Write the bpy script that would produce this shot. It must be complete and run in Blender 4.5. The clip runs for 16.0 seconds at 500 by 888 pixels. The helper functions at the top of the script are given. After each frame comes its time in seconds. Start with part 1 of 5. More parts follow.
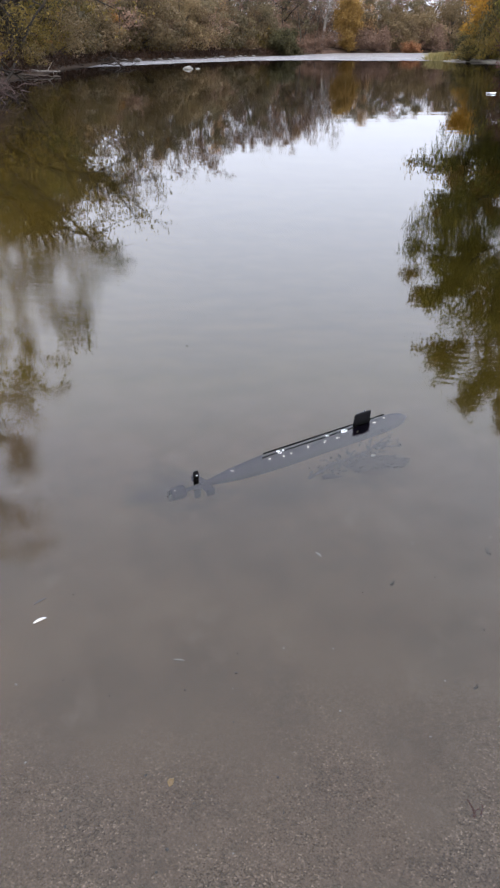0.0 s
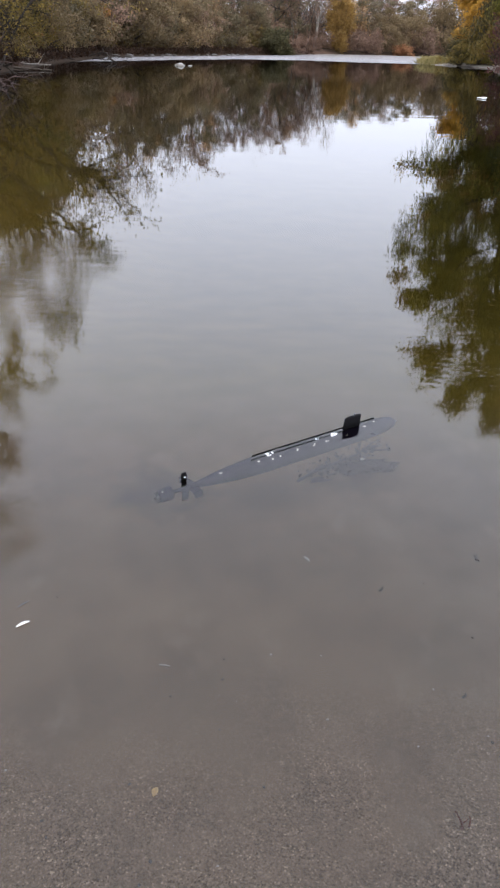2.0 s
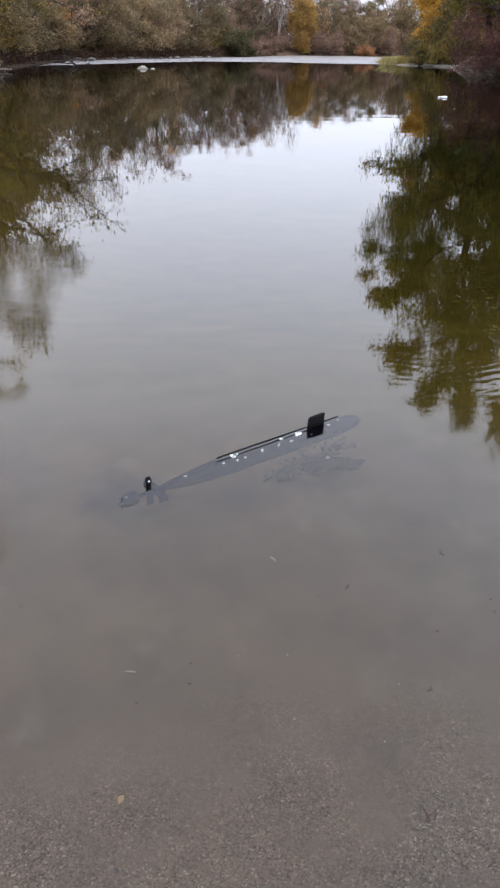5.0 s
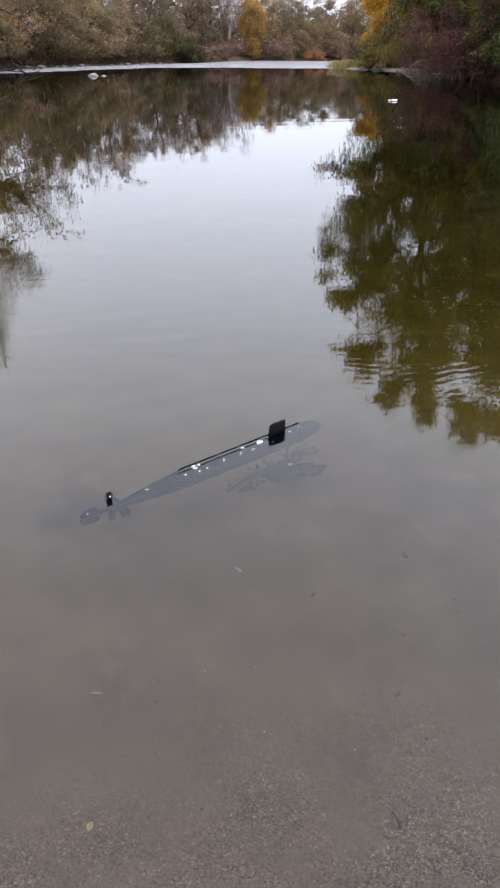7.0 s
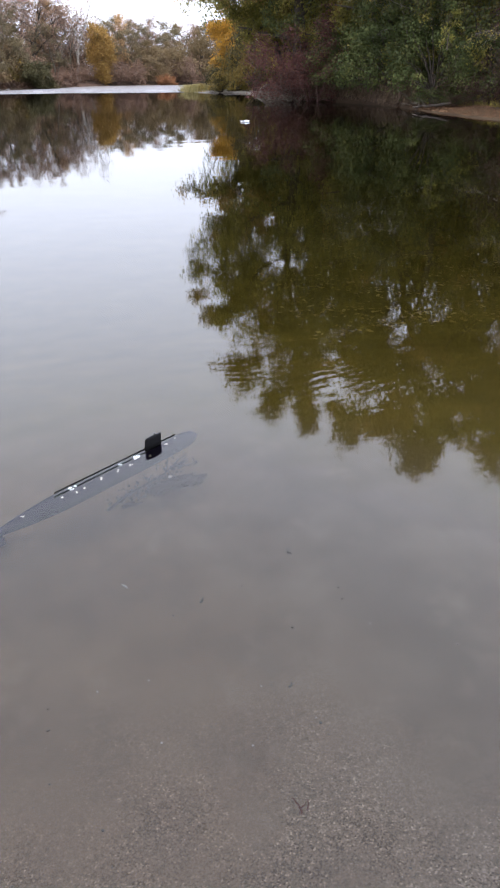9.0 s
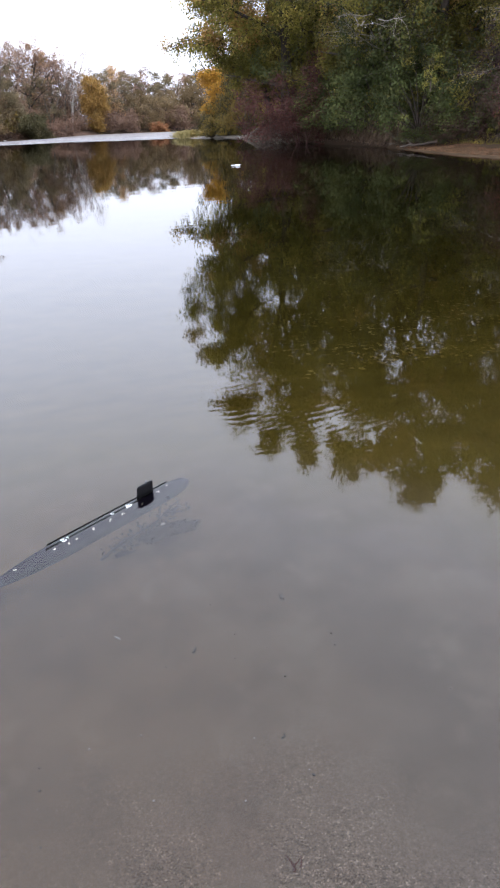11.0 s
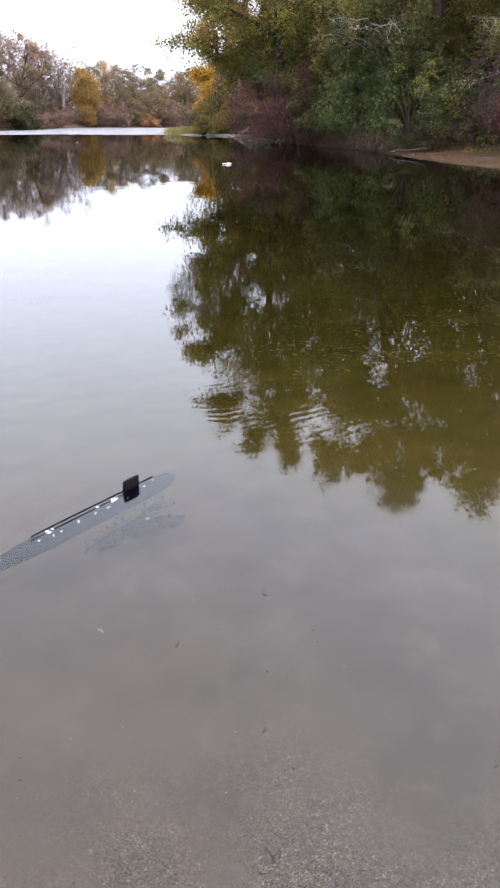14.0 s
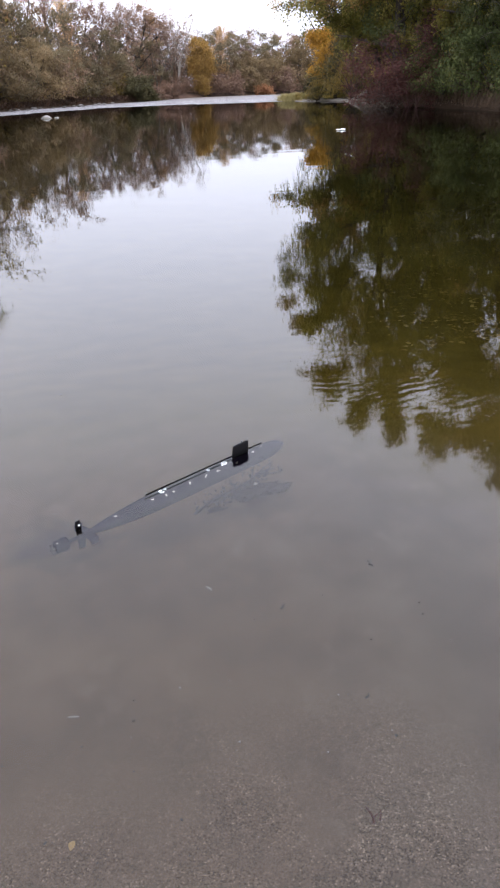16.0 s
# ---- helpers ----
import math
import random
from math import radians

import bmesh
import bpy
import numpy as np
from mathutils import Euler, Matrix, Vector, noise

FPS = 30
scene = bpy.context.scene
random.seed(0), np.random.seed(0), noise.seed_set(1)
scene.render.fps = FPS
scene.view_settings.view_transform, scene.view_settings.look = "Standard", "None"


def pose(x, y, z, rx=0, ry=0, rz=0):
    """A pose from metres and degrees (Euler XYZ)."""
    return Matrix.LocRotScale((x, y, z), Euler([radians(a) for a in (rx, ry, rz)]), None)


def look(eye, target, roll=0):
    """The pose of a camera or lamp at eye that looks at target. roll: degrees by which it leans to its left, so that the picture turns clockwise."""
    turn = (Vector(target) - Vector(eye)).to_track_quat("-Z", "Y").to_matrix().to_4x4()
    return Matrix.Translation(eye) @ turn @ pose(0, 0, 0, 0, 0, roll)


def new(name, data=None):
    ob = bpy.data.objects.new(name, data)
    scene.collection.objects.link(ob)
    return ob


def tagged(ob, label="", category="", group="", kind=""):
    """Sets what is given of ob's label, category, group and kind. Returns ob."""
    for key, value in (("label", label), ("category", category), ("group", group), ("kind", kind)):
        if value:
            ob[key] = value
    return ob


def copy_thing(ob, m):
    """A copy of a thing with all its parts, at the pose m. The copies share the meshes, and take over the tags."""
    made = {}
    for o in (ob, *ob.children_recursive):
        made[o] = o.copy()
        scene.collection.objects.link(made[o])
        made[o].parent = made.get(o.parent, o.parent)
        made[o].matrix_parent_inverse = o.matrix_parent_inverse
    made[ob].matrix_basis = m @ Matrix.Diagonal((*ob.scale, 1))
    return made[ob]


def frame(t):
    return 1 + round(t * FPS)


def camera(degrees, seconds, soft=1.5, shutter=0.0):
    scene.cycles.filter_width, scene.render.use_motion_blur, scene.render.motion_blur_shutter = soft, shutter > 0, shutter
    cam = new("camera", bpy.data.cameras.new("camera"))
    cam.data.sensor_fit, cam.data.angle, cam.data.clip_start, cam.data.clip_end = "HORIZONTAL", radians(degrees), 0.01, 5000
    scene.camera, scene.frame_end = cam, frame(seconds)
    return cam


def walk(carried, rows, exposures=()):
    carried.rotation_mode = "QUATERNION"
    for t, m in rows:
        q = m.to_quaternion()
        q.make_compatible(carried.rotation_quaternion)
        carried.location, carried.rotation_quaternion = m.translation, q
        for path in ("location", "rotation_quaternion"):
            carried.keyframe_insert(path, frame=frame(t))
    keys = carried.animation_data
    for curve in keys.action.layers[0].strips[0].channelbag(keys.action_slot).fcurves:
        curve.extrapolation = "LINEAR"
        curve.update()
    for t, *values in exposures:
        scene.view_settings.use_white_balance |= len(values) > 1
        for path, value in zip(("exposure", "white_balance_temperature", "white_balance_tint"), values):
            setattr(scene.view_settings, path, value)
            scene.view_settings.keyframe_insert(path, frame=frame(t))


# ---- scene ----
# --- camera: held at chest height on the river beach ---
cam = camera(39.65, 16.0, soft=2.2)
PATH = [
    (0, (-0.064, -0.008, 1.461), (-0.0639, 1.7224, 0.4584), 0.43),
    (0.5, (-0.062, -0.009, 1.462), (-0.0533, 1.7273, 0.4694), 0.67),
    (1, (-0.066, -0.005, 1.462), (-0.0751, 1.7360, 0.4769), 1.75),
    (1.5, (-0.076, 0.010, 1.457), (-0.0741, 1.7393, 0.4533), 2.31),
    (2, (-0.076, 0.023, 1.457), (-0.0358, 1.7520, 0.4528), 2.00),
    (2.5, (-0.078, 0.021, 1.462), (-0.0441, 1.7594, 0.4730), 1.46),
    (3, (-0.071, 0.016, 1.458), (-0.0288, 1.7586, 0.4785), 1.37),
    (3.5, (-0.058, 0.011, 1.463), (0.0080, 1.7621, 0.5001), 0.99),
    (4, (-0.050, 0.007, 1.459), (0.0162, 1.7604, 0.5004), 0.78),
    (4.2, (-0.036, 0.009, 1.455), (0.0583, 1.7540, 0.4828), 0.97),
    (6.3, (-0.026, 0.041, 1.467), (0.0923, 1.7651, 0.4601), 1.54),
    (6.5, (-0.022, 0.038, 1.469), (0.1011, 1.7678, 0.4729), 1.48),
    (7, (-0.009, 0.043, 1.471), (0.1992, 1.7701, 0.4842), 0.77),
    (7.5, (0.009, 0.038, 1.468), (0.3791, 1.7569, 0.5142), -0.37),
    (8, (0.022, 0.026, 1.452), (0.5318, 1.7012, 0.4857), 0.20),
    (8.2, (0.021, 0.012, 1.439), (0.5613, 1.6816, 0.4793), 0.82),
    (10.3, (0.069, -0.005, 1.459), (0.5621, 1.7260, 0.5877), -1.36),
    (10.5, (0.070, -0.000, 1.456), (0.5813, 1.7345, 0.6011), -0.48),
    (11, (0.077, -0.020, 1.496), (0.6156, 1.7107, 0.6513), -1.57),
    (11.5, (0.086, -0.009, 1.491), (0.6465, 1.7283, 0.6743), -1.89),
    (12, (0.090, -0.006, 1.501), (0.6925, 1.7203, 0.6901), -1.75),
    (12.5, (0.091, -0.018, 1.511), (0.7122, 1.7014, 0.6994), -1.23),
    (13, (0.088, -0.003, 1.481), (0.7260, 1.7056, 0.6597), -0.60),
    (13.5, (0.074, -0.018, 1.455), (0.7459, 1.6338, 0.5491), -0.03),
    (14, (0.053, -0.032, 1.495), (0.6389, 1.6824, 0.6484), 0.71),
    (14.5, (0.052, -0.017, 1.503), (0.5767, 1.7365, 0.6969), 0.58),
    (15, (0.041, -0.037, 1.526), (0.5009, 1.7298, 0.7086), -0.31),
    (15.5, (0.033, -0.035, 1.502), (0.3924, 1.7264, 0.6255), -1.58),
    (16, (0.019, -0.044, 1.483), (0.3106, 1.7093, 0.5661), -1.50),
]
EXPOSURES = [(0, 1.97, 6450, 11), (6.5, 1.99, 6450, 11), (7.5, 2.06, 6420, 11), (8.2, 2.26, 6380, 11), (10.3, 2.08, 6300, 12), (11.3, 2.2, 6300, 12), (12.5, 2.36, 6300, 12), (13.5, 2.50, 6300, 12), (14.2, 2.42, 6300, 12), (15, 2.12, 6380, 14), (16, 2.04, 6430, 14)]
walk(cam, [(t, look(eye, target, roll)) for t, eye, target, roll in PATH], EXPOSURES)

# --- overcast sky and a weak, wide sun behind the cloud ---
world = bpy.data.worlds.new("overcast_sky")
world.use_nodes = True
scene.world = world
wn, wl = world.node_tree.nodes, world.node_tree.links
wn.clear()
sky = wn.new("ShaderNodeTexSky")
sky.sky_type, sky.sun_disc = "NISHITA", False
sky.sun_elevation, sky.sun_rotation = radians(38), radians(200)
sky.dust_density, sky.air_density = 4.0, 1.0
grey = wn.new("ShaderNodeHueSaturation")
grey.inputs["Saturation"].default_value = 0.3
wl.new(sky.outputs[0], grey.inputs["Color"])
# overcast luminance: three times brighter overhead than at the horizon
co = wn.new("ShaderNodeTexCoord")
sep = wn.new("ShaderNodeSeparateXYZ")
wl.new(co.outputs["Generated"], sep.inputs[0])
up = wn.new("ShaderNodeValToRGB")
for k, (at, v) in enumerate(((0.0, 0.405), (0.22, 0.655), (0.45, 0.99), (1.0, 0.97))):
    e = up.color_ramp.elements[k] if k < 2 else up.color_ramp.elements.new(at)
    e.position, e.color = at, (v, v, v, 1)
wl.new(sep.outputs["Z"], up.inputs["Fac"])
cloud = wn.new("ShaderNodeMix")
cloud.data_type, cloud.blend_type = "RGBA", "MULTIPLY"
cloud.inputs["Factor"].default_value = 1.0
cloud.inputs["A"].default_value = (10.4, 10.9, 12.6, 1)
wl.new(up.outputs[0], cloud.inputs["B"])
both = wn.new("ShaderNodeMix")
both.data_type = "RGBA"
both.inputs["Factor"].default_value = 0.88
wl.new(grey.outputs[0], both.inputs["A"])
wl.new(cloud.outputs["Result"], both.inputs["B"])
bg = wn.new("ShaderNodeBackground")
bg.inputs["Strength"].default_value = 0.1
wl.new(both.outputs["Result"], bg.inputs["Color"])
out = wn.new("ShaderNodeOutputWorld")
wl.new(bg.outputs[0], out.inputs[0])

sun_data = bpy.data.lights.new("sun", "SUN")
sun_data.energy, sun_data.angle, sun_data.color = 0.5, radians(40), (1.0, 0.96, 0.9)
sun = new("sun", sun_data)
sun.matrix_world = look((-8, -24, 20), (0, 10, 0))


# --- materials ---
class Mat:
    """A small node-tree writer."""

    def __init__(self, name):
        self.m = bpy.data.materials.new(name)
        self.m.use_nodes = True
        self.nt = self.m.node_tree
        self.nt.nodes.clear()
        self.out = self.nt.nodes.new("ShaderNodeOutputMaterial")

    def n(self, kind, **inputs):
        node = self.nt.nodes.new("ShaderNode" + kind)
        for key, value in inputs.items():
            self.put(node, key.replace("_", " "), value)
        return node

    def put(self, node, key, value):
        socket = node.inputs[key]
        if isinstance(value, bpy.types.NodeSocket):
            self.nt.links.new(value, socket)
        else:
            socket.default_value = value

    def noise(self, scale, detail=4, rough=0.55, vector=None):
        node = self.n("TexNoise", Scale=scale, Detail=detail, Roughness=rough)
        if vector is not None:
            self.put(node, "Vector", vector)
        return node.outputs["Fac"]

    def pos(self, sx=1.0, sy=1.0, sz=1.0):
        mp = self.n("Mapping", Vector=self.n("NewGeometry").outputs["Position"])
        mp.inputs["Scale"].default_value = (sx, sy, sz)
        return mp.outputs[0]

    def local(self):
        return self.n("TexCoord").outputs["Object"]

    def ramp(self, fac, stops):
        node = self.n("ValToRGB", Fac=fac)
        el = node.color_ramp.elements
        while len(el) < len(stops):
            el.new(0.5)
        for e, (p, c) in zip(el, stops):
            e.position, e.color = p, (*c, 1)
        return node.outputs["Color"]

    def mix(self, fac, a, b, blend="MIX"):
        node = self.n("Mix")
        node.data_type, node.blend_type = "RGBA", blend
        for key, v in (("Factor", fac), ("A", a), ("B", b)):
            if isinstance(v, tuple):
                v = (*v, 1)
            s = [i for i in node.inputs if i.name == key and i.type == ("VALUE" if key == "Factor" else "RGBA")][0]
            if isinstance(v, bpy.types.NodeSocket):
                self.nt.links.new(v, s)
            else:
                s.default_value = v
        return [o for o in node.outputs if o.type == "RGBA"][0]

    def math(self, op, a, b=0.0):
        node = self.n("Math")
        node.operation = op
        for i, v in enumerate((a, b)):
            if isinstance(v, bpy.types.NodeSocket):
                self.nt.links.new(v, node.inputs[i])
            else:
                node.inputs[i].default_value = v
        return node.outputs[0]

    def remap(self, v, a, b, c=0.0, d=1.0):
        node = self.n("MapRange")
        for key, x in (("Value", v), ("From Min", a), ("From Max", b), ("To Min", c), ("To Max", d)):
            self.put(node, key, x)
        return node.outputs[0]

    def bump(self, height, strength, distance):
        return self.n("Bump", Height=height, Strength=strength, Distance=distance).outputs[0]

    def surface(self, color, rough=0.6, normal=None, metallic=0.0, spec=0.5):
        p = self.n("BsdfPrincipled", Base_Color=color if isinstance(color, bpy.types.NodeSocket) else (*color, 1), Roughness=rough, Metallic=metallic)
        p.inputs["Specular IOR Level"].default_value = spec
        if normal is not None:
            self.put(p, "Normal", normal)
        self.nt.links.new(p.outputs[0], self.out.inputs[0])
        return self.m


def leaf_material(name, stops, transmit=0.35, rough=0.55, patch=0.35, glow=1.25):
    """Leaves: colour varies leaf by leaf and in larger patches through the crown; light passes through them."""
    m = Mat(name)
    each = m.n("NewGeometry").outputs["Random Per Island"]
    big = m.noise(0.55, 3, 0.6, m.local())
    v = m.math("ADD", m.math("MULTIPLY", each, 1 - patch), m.math("MULTIPLY", m.remap(big, 0.3, 0.7), patch))
    col = m.ramp(v, stops)
    own = m.remap(m.n("ObjectInfo").outputs["Random"], 0.0, 1.0, 0.72, 1.25)
    col = m.mix(1.0, col, m.n("CombineColor", Red=own, Green=own, Blue=own).outputs[0], "MULTIPLY")
    p = m.n("BsdfPrincipled", Base_Color=col, Roughness=rough)
    p.inputs["Specular IOR Level"].default_value = 0.08
    t = m.n("BsdfTranslucent", Color=m.mix(1.0, col, (glow, glow, glow * 0.8), "MULTIPLY"))
    s = m.n("MixShader", Fac=transmit)
    m.nt.links.new(p.outputs[0], s.inputs[1])
    m.nt.links.new(t.outputs[0], s.inputs[2])
    m.nt.links.new(s.outputs[0], m.out.inputs[0])
    return m.m


def bark_material(name, dark, light):
    m = Mat(name)
    co = m.local()
    fine = m.noise(9, 6, 0.65, co)
    big = m.noise(0.8, 3, 0.5, co)
    col = m.ramp(m.math("ADD", m.math("MULTIPLY", fine, 0.65), m.math("MULTIPLY", big, 0.35)), [(0.32, dark), (0.68, light)])
    return m.surface(col, 0.9, m.bump(fine, 0.6, 0.03), spec=0.08)


M_BARK = bark_material("bark_grey_brown", (0.035, 0.028, 0.022), (0.13, 0.11, 0.09))
M_BARK_DARK = bark_material("bark_dark", (0.016, 0.013, 0.011), (0.06, 0.05, 0.042))
M_BARK_PALE = bark_material("bark_pale_dead", (0.10, 0.09, 0.078), (0.30, 0.27, 0.24))
M_BARK_RED = bark_material("bark_reddish", (0.04, 0.022, 0.02), (0.12, 0.07, 0.065))
M_BARK_PINK = bark_material("bark_pinkish_grey", (0.026, 0.018, 0.016), (0.10, 0.07, 0.062))
M_OLIVE = leaf_material("leaves_olive_green", [(0.0, (0.036, 0.038, 0.011)), (0.45, (0.098, 0.090, 0.022)), (0.72, (0.175, 0.146, 0.040)), (0.92, (0.33, 0.275, 0.075))], 0.55, patch=0.68, glow=1.7)
M_DEEP = leaf_material("leaves_dark_green", [(0.0, (0.014, 0.021, 0.008)), (0.6, (0.050, 0.058, 0.019)), (1.0, (0.125, 0.112, 0.034))], 0.25, patch=0.5)
M_YELLOW = leaf_material("leaves_yellow_orange", [(0.0, (0.12, 0.075, 0.016)), (0.45, (0.29, 0.158, 0.027)), (0.8, (0.38, 0.20, 0.03)), (1.0, (0.15, 0.12, 0.025))], 0.4)
M_PEACH = leaf_material("leaves_pale_orange", [(0.0, (0.14, 0.09, 0.055)), (0.5, (0.26, 0.165, 0.09)), (1.0, (0.42, 0.25, 0.11))], 0.35)
M_GOLD = leaf_material("leaves_dull_gold", [(0.0, (0.099, 0.066, 0.027)), (0.55, (0.221, 0.139, 0.045)), (1.0, (0.315, 0.180, 0.056))], 0.4)
M_RED = leaf_material("leaves_wine_red", [(0.0, (0.029, 0.012, 0.012)), (0.6, (0.062, 0.025, 0.024)), (1.0, (0.080, 0.048, 0.031))])
M_IVY = leaf_material("leaves_fresh_green", [(0.0, (0.014, 0.020, 0.007)), (0.5, (0.039, 0.050, 0.017)), (0.85, (0.075, 0.083, 0.027)), (1.0, (0.136, 0.119, 0.038))], 0.3, patch=0.8)
M_BROWN = leaf_material("leaves_faded_brown", [(0.0, (0.045, 0.032, 0.020)), (0.5, (0.098, 0.066, 0.038)), (0.85, (0.15, 0.10, 0.056)), (1.0, (0.24, 0.13, 0.05))], 0.3, patch=0.8)
M_ROOT = leaf_material("dead_roots", [(0.0, (0.03, 0.02, 0.014)), (0.6, (0.075, 0.050, 0.034)), (1.0, (0.16, 0.115, 0.08))], 0.05)
M_RUST = leaf_material("leaves_rust_orange", [(0.0, (0.09, 0.045, 0.018)), (0.5, (0.20, 0.10, 0.035)), (1.0, (0.30, 0.17, 0.055))], 0.35)
M_SCARLET = leaf_material("leaves_orange_red", [(0.0, (0.15, 0.065, 0.036)), (0.6, (0.26, 0.12, 0.06)), (1.0, (0.30, 0.19, 0.10))])
M_WILLOW = leaf_material("leaves_grey_willow", [(0.0, (0.059, 0.043, 0.023)), (0.5, (0.122, 0.089, 0.048)), (0.85, (0.178, 0.126, 0.072)), (1.0, (0.231, 0.148, 0.072))], 0.3, patch=0.8)
# autumn tan, lightened so the colour carries the haze of distance
M_TAN = leaf_material("leaves_tan_hazed", [(0.0, (0.084, 0.054, 0.043)), (0.5, (0.153, 0.099, 0.075)), (0.85, (0.209, 0.131, 0.090)), (1.0, (0.306, 0.166, 0.073))], 0.3, patch=0.55)
M_MOSS = leaf_material("leaves_willow_brown_green", [(0.0, (0.056, 0.043, 0.015)), (0.5, (0.123, 0.091, 0.026)), (0.85, (0.194, 0.132, 0.034)), (1.0, (0.286, 0.147, 0.031))], 0.3, patch=0.6)
M_CRIMSON = leaf_material("leaves_scarlet", [(0.0, (0.170, 0.035, 0.022)), (0.6, (0.306, 0.077, 0.038)), (1.0, (0.340, 0.196, 0.083))], 0.35)
M_WINE = leaf_material("leaves_crimson", [(0.0, (0.085, 0.026, 0.028)), (0.6, (0.165, 0.056, 0.056)), (0.92, (0.22, 0.10, 0.08)), (1.0, (0.32, 0.22, 0.07))], 0.35)
M_DULL = leaf_material("leaves_dull_dark_green", [(0.0, (0.019, 0.019, 0.009)), (0.6, (0.050, 0.046, 0.022)), (1.0, (0.102, 0.081, 0.038))], 0.25)
# dull green, raised and greyed to give far trees their haze
M_FARGREEN = leaf_material("leaves_green_hazed", [(0.0, (0.052, 0.046, 0.029)), (0.5, (0.106, 0.086, 0.051)), (0.85, (0.155, 0.118, 0.070)), (1.0, (0.226, 0.148, 0.070))], 0.3, patch=0.8)
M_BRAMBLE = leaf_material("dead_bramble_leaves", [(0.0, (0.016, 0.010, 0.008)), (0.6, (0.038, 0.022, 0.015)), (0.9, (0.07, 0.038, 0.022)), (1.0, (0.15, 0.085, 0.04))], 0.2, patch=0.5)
M_LIME = leaf_material("leaves_yellow_green", [(0.0, (0.09, 0.09, 0.022)), (0.6, (0.19, 0.175, 0.038)), (1.0, (0.28, 0.23, 0.055))], 0.4)
M_REED = leaf_material("pale_dry_grass", [(0.0, (0.09, 0.078, 0.035)), (0.5, (0.17, 0.145, 0.065)), (1.0, (0.27, 0.22, 0.11))], 0.3)
M_LITTER = leaf_material("fallen_leaf_litter", [(0.0, (0.05, 0.028, 0.018)), (0.5, (0.12, 0.066, 0.038)), (0.85, (0.20, 0.115, 0.06)), (1.0, (0.30, 0.20, 0.10))], 0.1)


def ground_material():
    m = Mat("river_sand_and_soil")
    p = m.pos()
    xyz = m.n("SeparateXYZ", Vector=p)
    cell = m.n("TexVoronoi", Scale=265.0, Vector=p)
    grain = m.n("SeparateColor", Color=cell.outputs["Color"]).outputs[0]
    speck = m.noise(150, 3, 0.8, p)
    patch = m.noise(2.3, 4, 0.6, p)
    stain = m.noise(0.7, 3, 0.5, p)
    sand = m.ramp(m.math("ADD", m.math("MULTIPLY", patch, 0.65), m.math("MULTIPLY", speck, 0.35)),
                  [(0.30, (0.226, 0.174, 0.126)), (0.52, (0.284, 0.219, 0.158)), (0.75, (0.354, 0.273, 0.197))])
    dots = m.ramp(grain, [(0.0, (0.12, 0.115, 0.11)), (0.22, (0.55, 0.54, 0.53)), (0.6, (0.95, 0.95, 0.95)), (0.9, (1.38, 1.36, 1.33)), (1.0, (2.5, 2.45, 2.36))])
    bare = m.remap(m.math("ADD", xyz.outputs["Z"], m.math("MULTIPLY", m.math("SUBTRACT", patch, 0.5), 0.05)), -0.12, -0.035)
    clump = m.remap(m.noise(42, 3, 0.7, p), 0.35, 0.65, 0.72, 1.22)
    dots = m.mix(1.0, dots, m.n("CombineColor", Red=clump, Green=clump, Blue=clump).outputs[0], "MULTIPLY")
    washed = m.remap(m.noise(2.6, 4, 0.65, p), 0.40, 0.58, 0.35, 1.0)
    washed = m.math("MULTIPLY", washed, m.remap(xyz.outputs["X"], 0.55, 1.1, 1.0, 0.3))
    sand = m.mix(m.math("MULTIPLY", m.math("MULTIPLY", bare, washed), 0.95), sand, dots, "MULTIPLY")
    sand = m.mix(m.remap(m.math("ADD", xyz.outputs["X"], m.math("SUBTRACT", patch, 0.5)), 0.3, 1.0, 0.0, 0.85), sand, m.mix(1.0, sand, (0.92, 1.0, 1.1), "MULTIPLY"))
    silt = m.remap(m.noise(3.4, 5, 0.6, m.pos(1.0, 0.8)), 0.44, 0.62)
    sand = m.mix(m.math("MULTIPLY", silt, 0.24), sand, (0.150, 0.124, 0.102))
    pale = m.remap(m.noise(2.6, 5, 0.65, m.pos(1.3, 0.9, 2.0)), 0.58, 0.74)
    sand = m.mix(m.math("MULTIPLY", pale, 0.35), sand, (0.44, 0.37, 0.29))
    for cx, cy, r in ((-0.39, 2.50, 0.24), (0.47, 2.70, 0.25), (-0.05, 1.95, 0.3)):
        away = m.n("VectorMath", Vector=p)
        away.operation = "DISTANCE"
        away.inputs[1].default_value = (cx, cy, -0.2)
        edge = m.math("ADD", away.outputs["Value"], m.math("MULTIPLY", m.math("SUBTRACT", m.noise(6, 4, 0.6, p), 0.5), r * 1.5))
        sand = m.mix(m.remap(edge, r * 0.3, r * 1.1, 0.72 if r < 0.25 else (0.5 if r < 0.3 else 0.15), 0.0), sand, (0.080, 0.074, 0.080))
    # soft olive mud covers the sand further out
    mud = m.ramp(m.math("ADD", m.math("MULTIPLY", patch, 0.5), m.math("MULTIPLY", stain, 0.5)), [(0.3, (0.205, 0.172, 0.058)), (0.7, (0.345, 0.29, 0.096))])
    amber = m.ramp(m.math("ADD", m.math("MULTIPLY", patch, 0.5), m.math("MULTIPLY", stain, 0.5)), [(0.3, (0.42, 0.315, 0.12)), (0.7, (0.66, 0.50, 0.20))])
    mud = m.mix(m.remap(m.math("ADD", xyz.outputs["X"], m.math("MULTIPLY", m.math("SUBTRACT", stain, 0.5), 2.0)), -3.2, -0.8, 1.0, 0.0), mud, amber)
    silted = m.math("SUBTRACT", xyz.outputs["Z"], m.remap(xyz.outputs["X"], 0.9, 2.0, 0.0, 0.13))
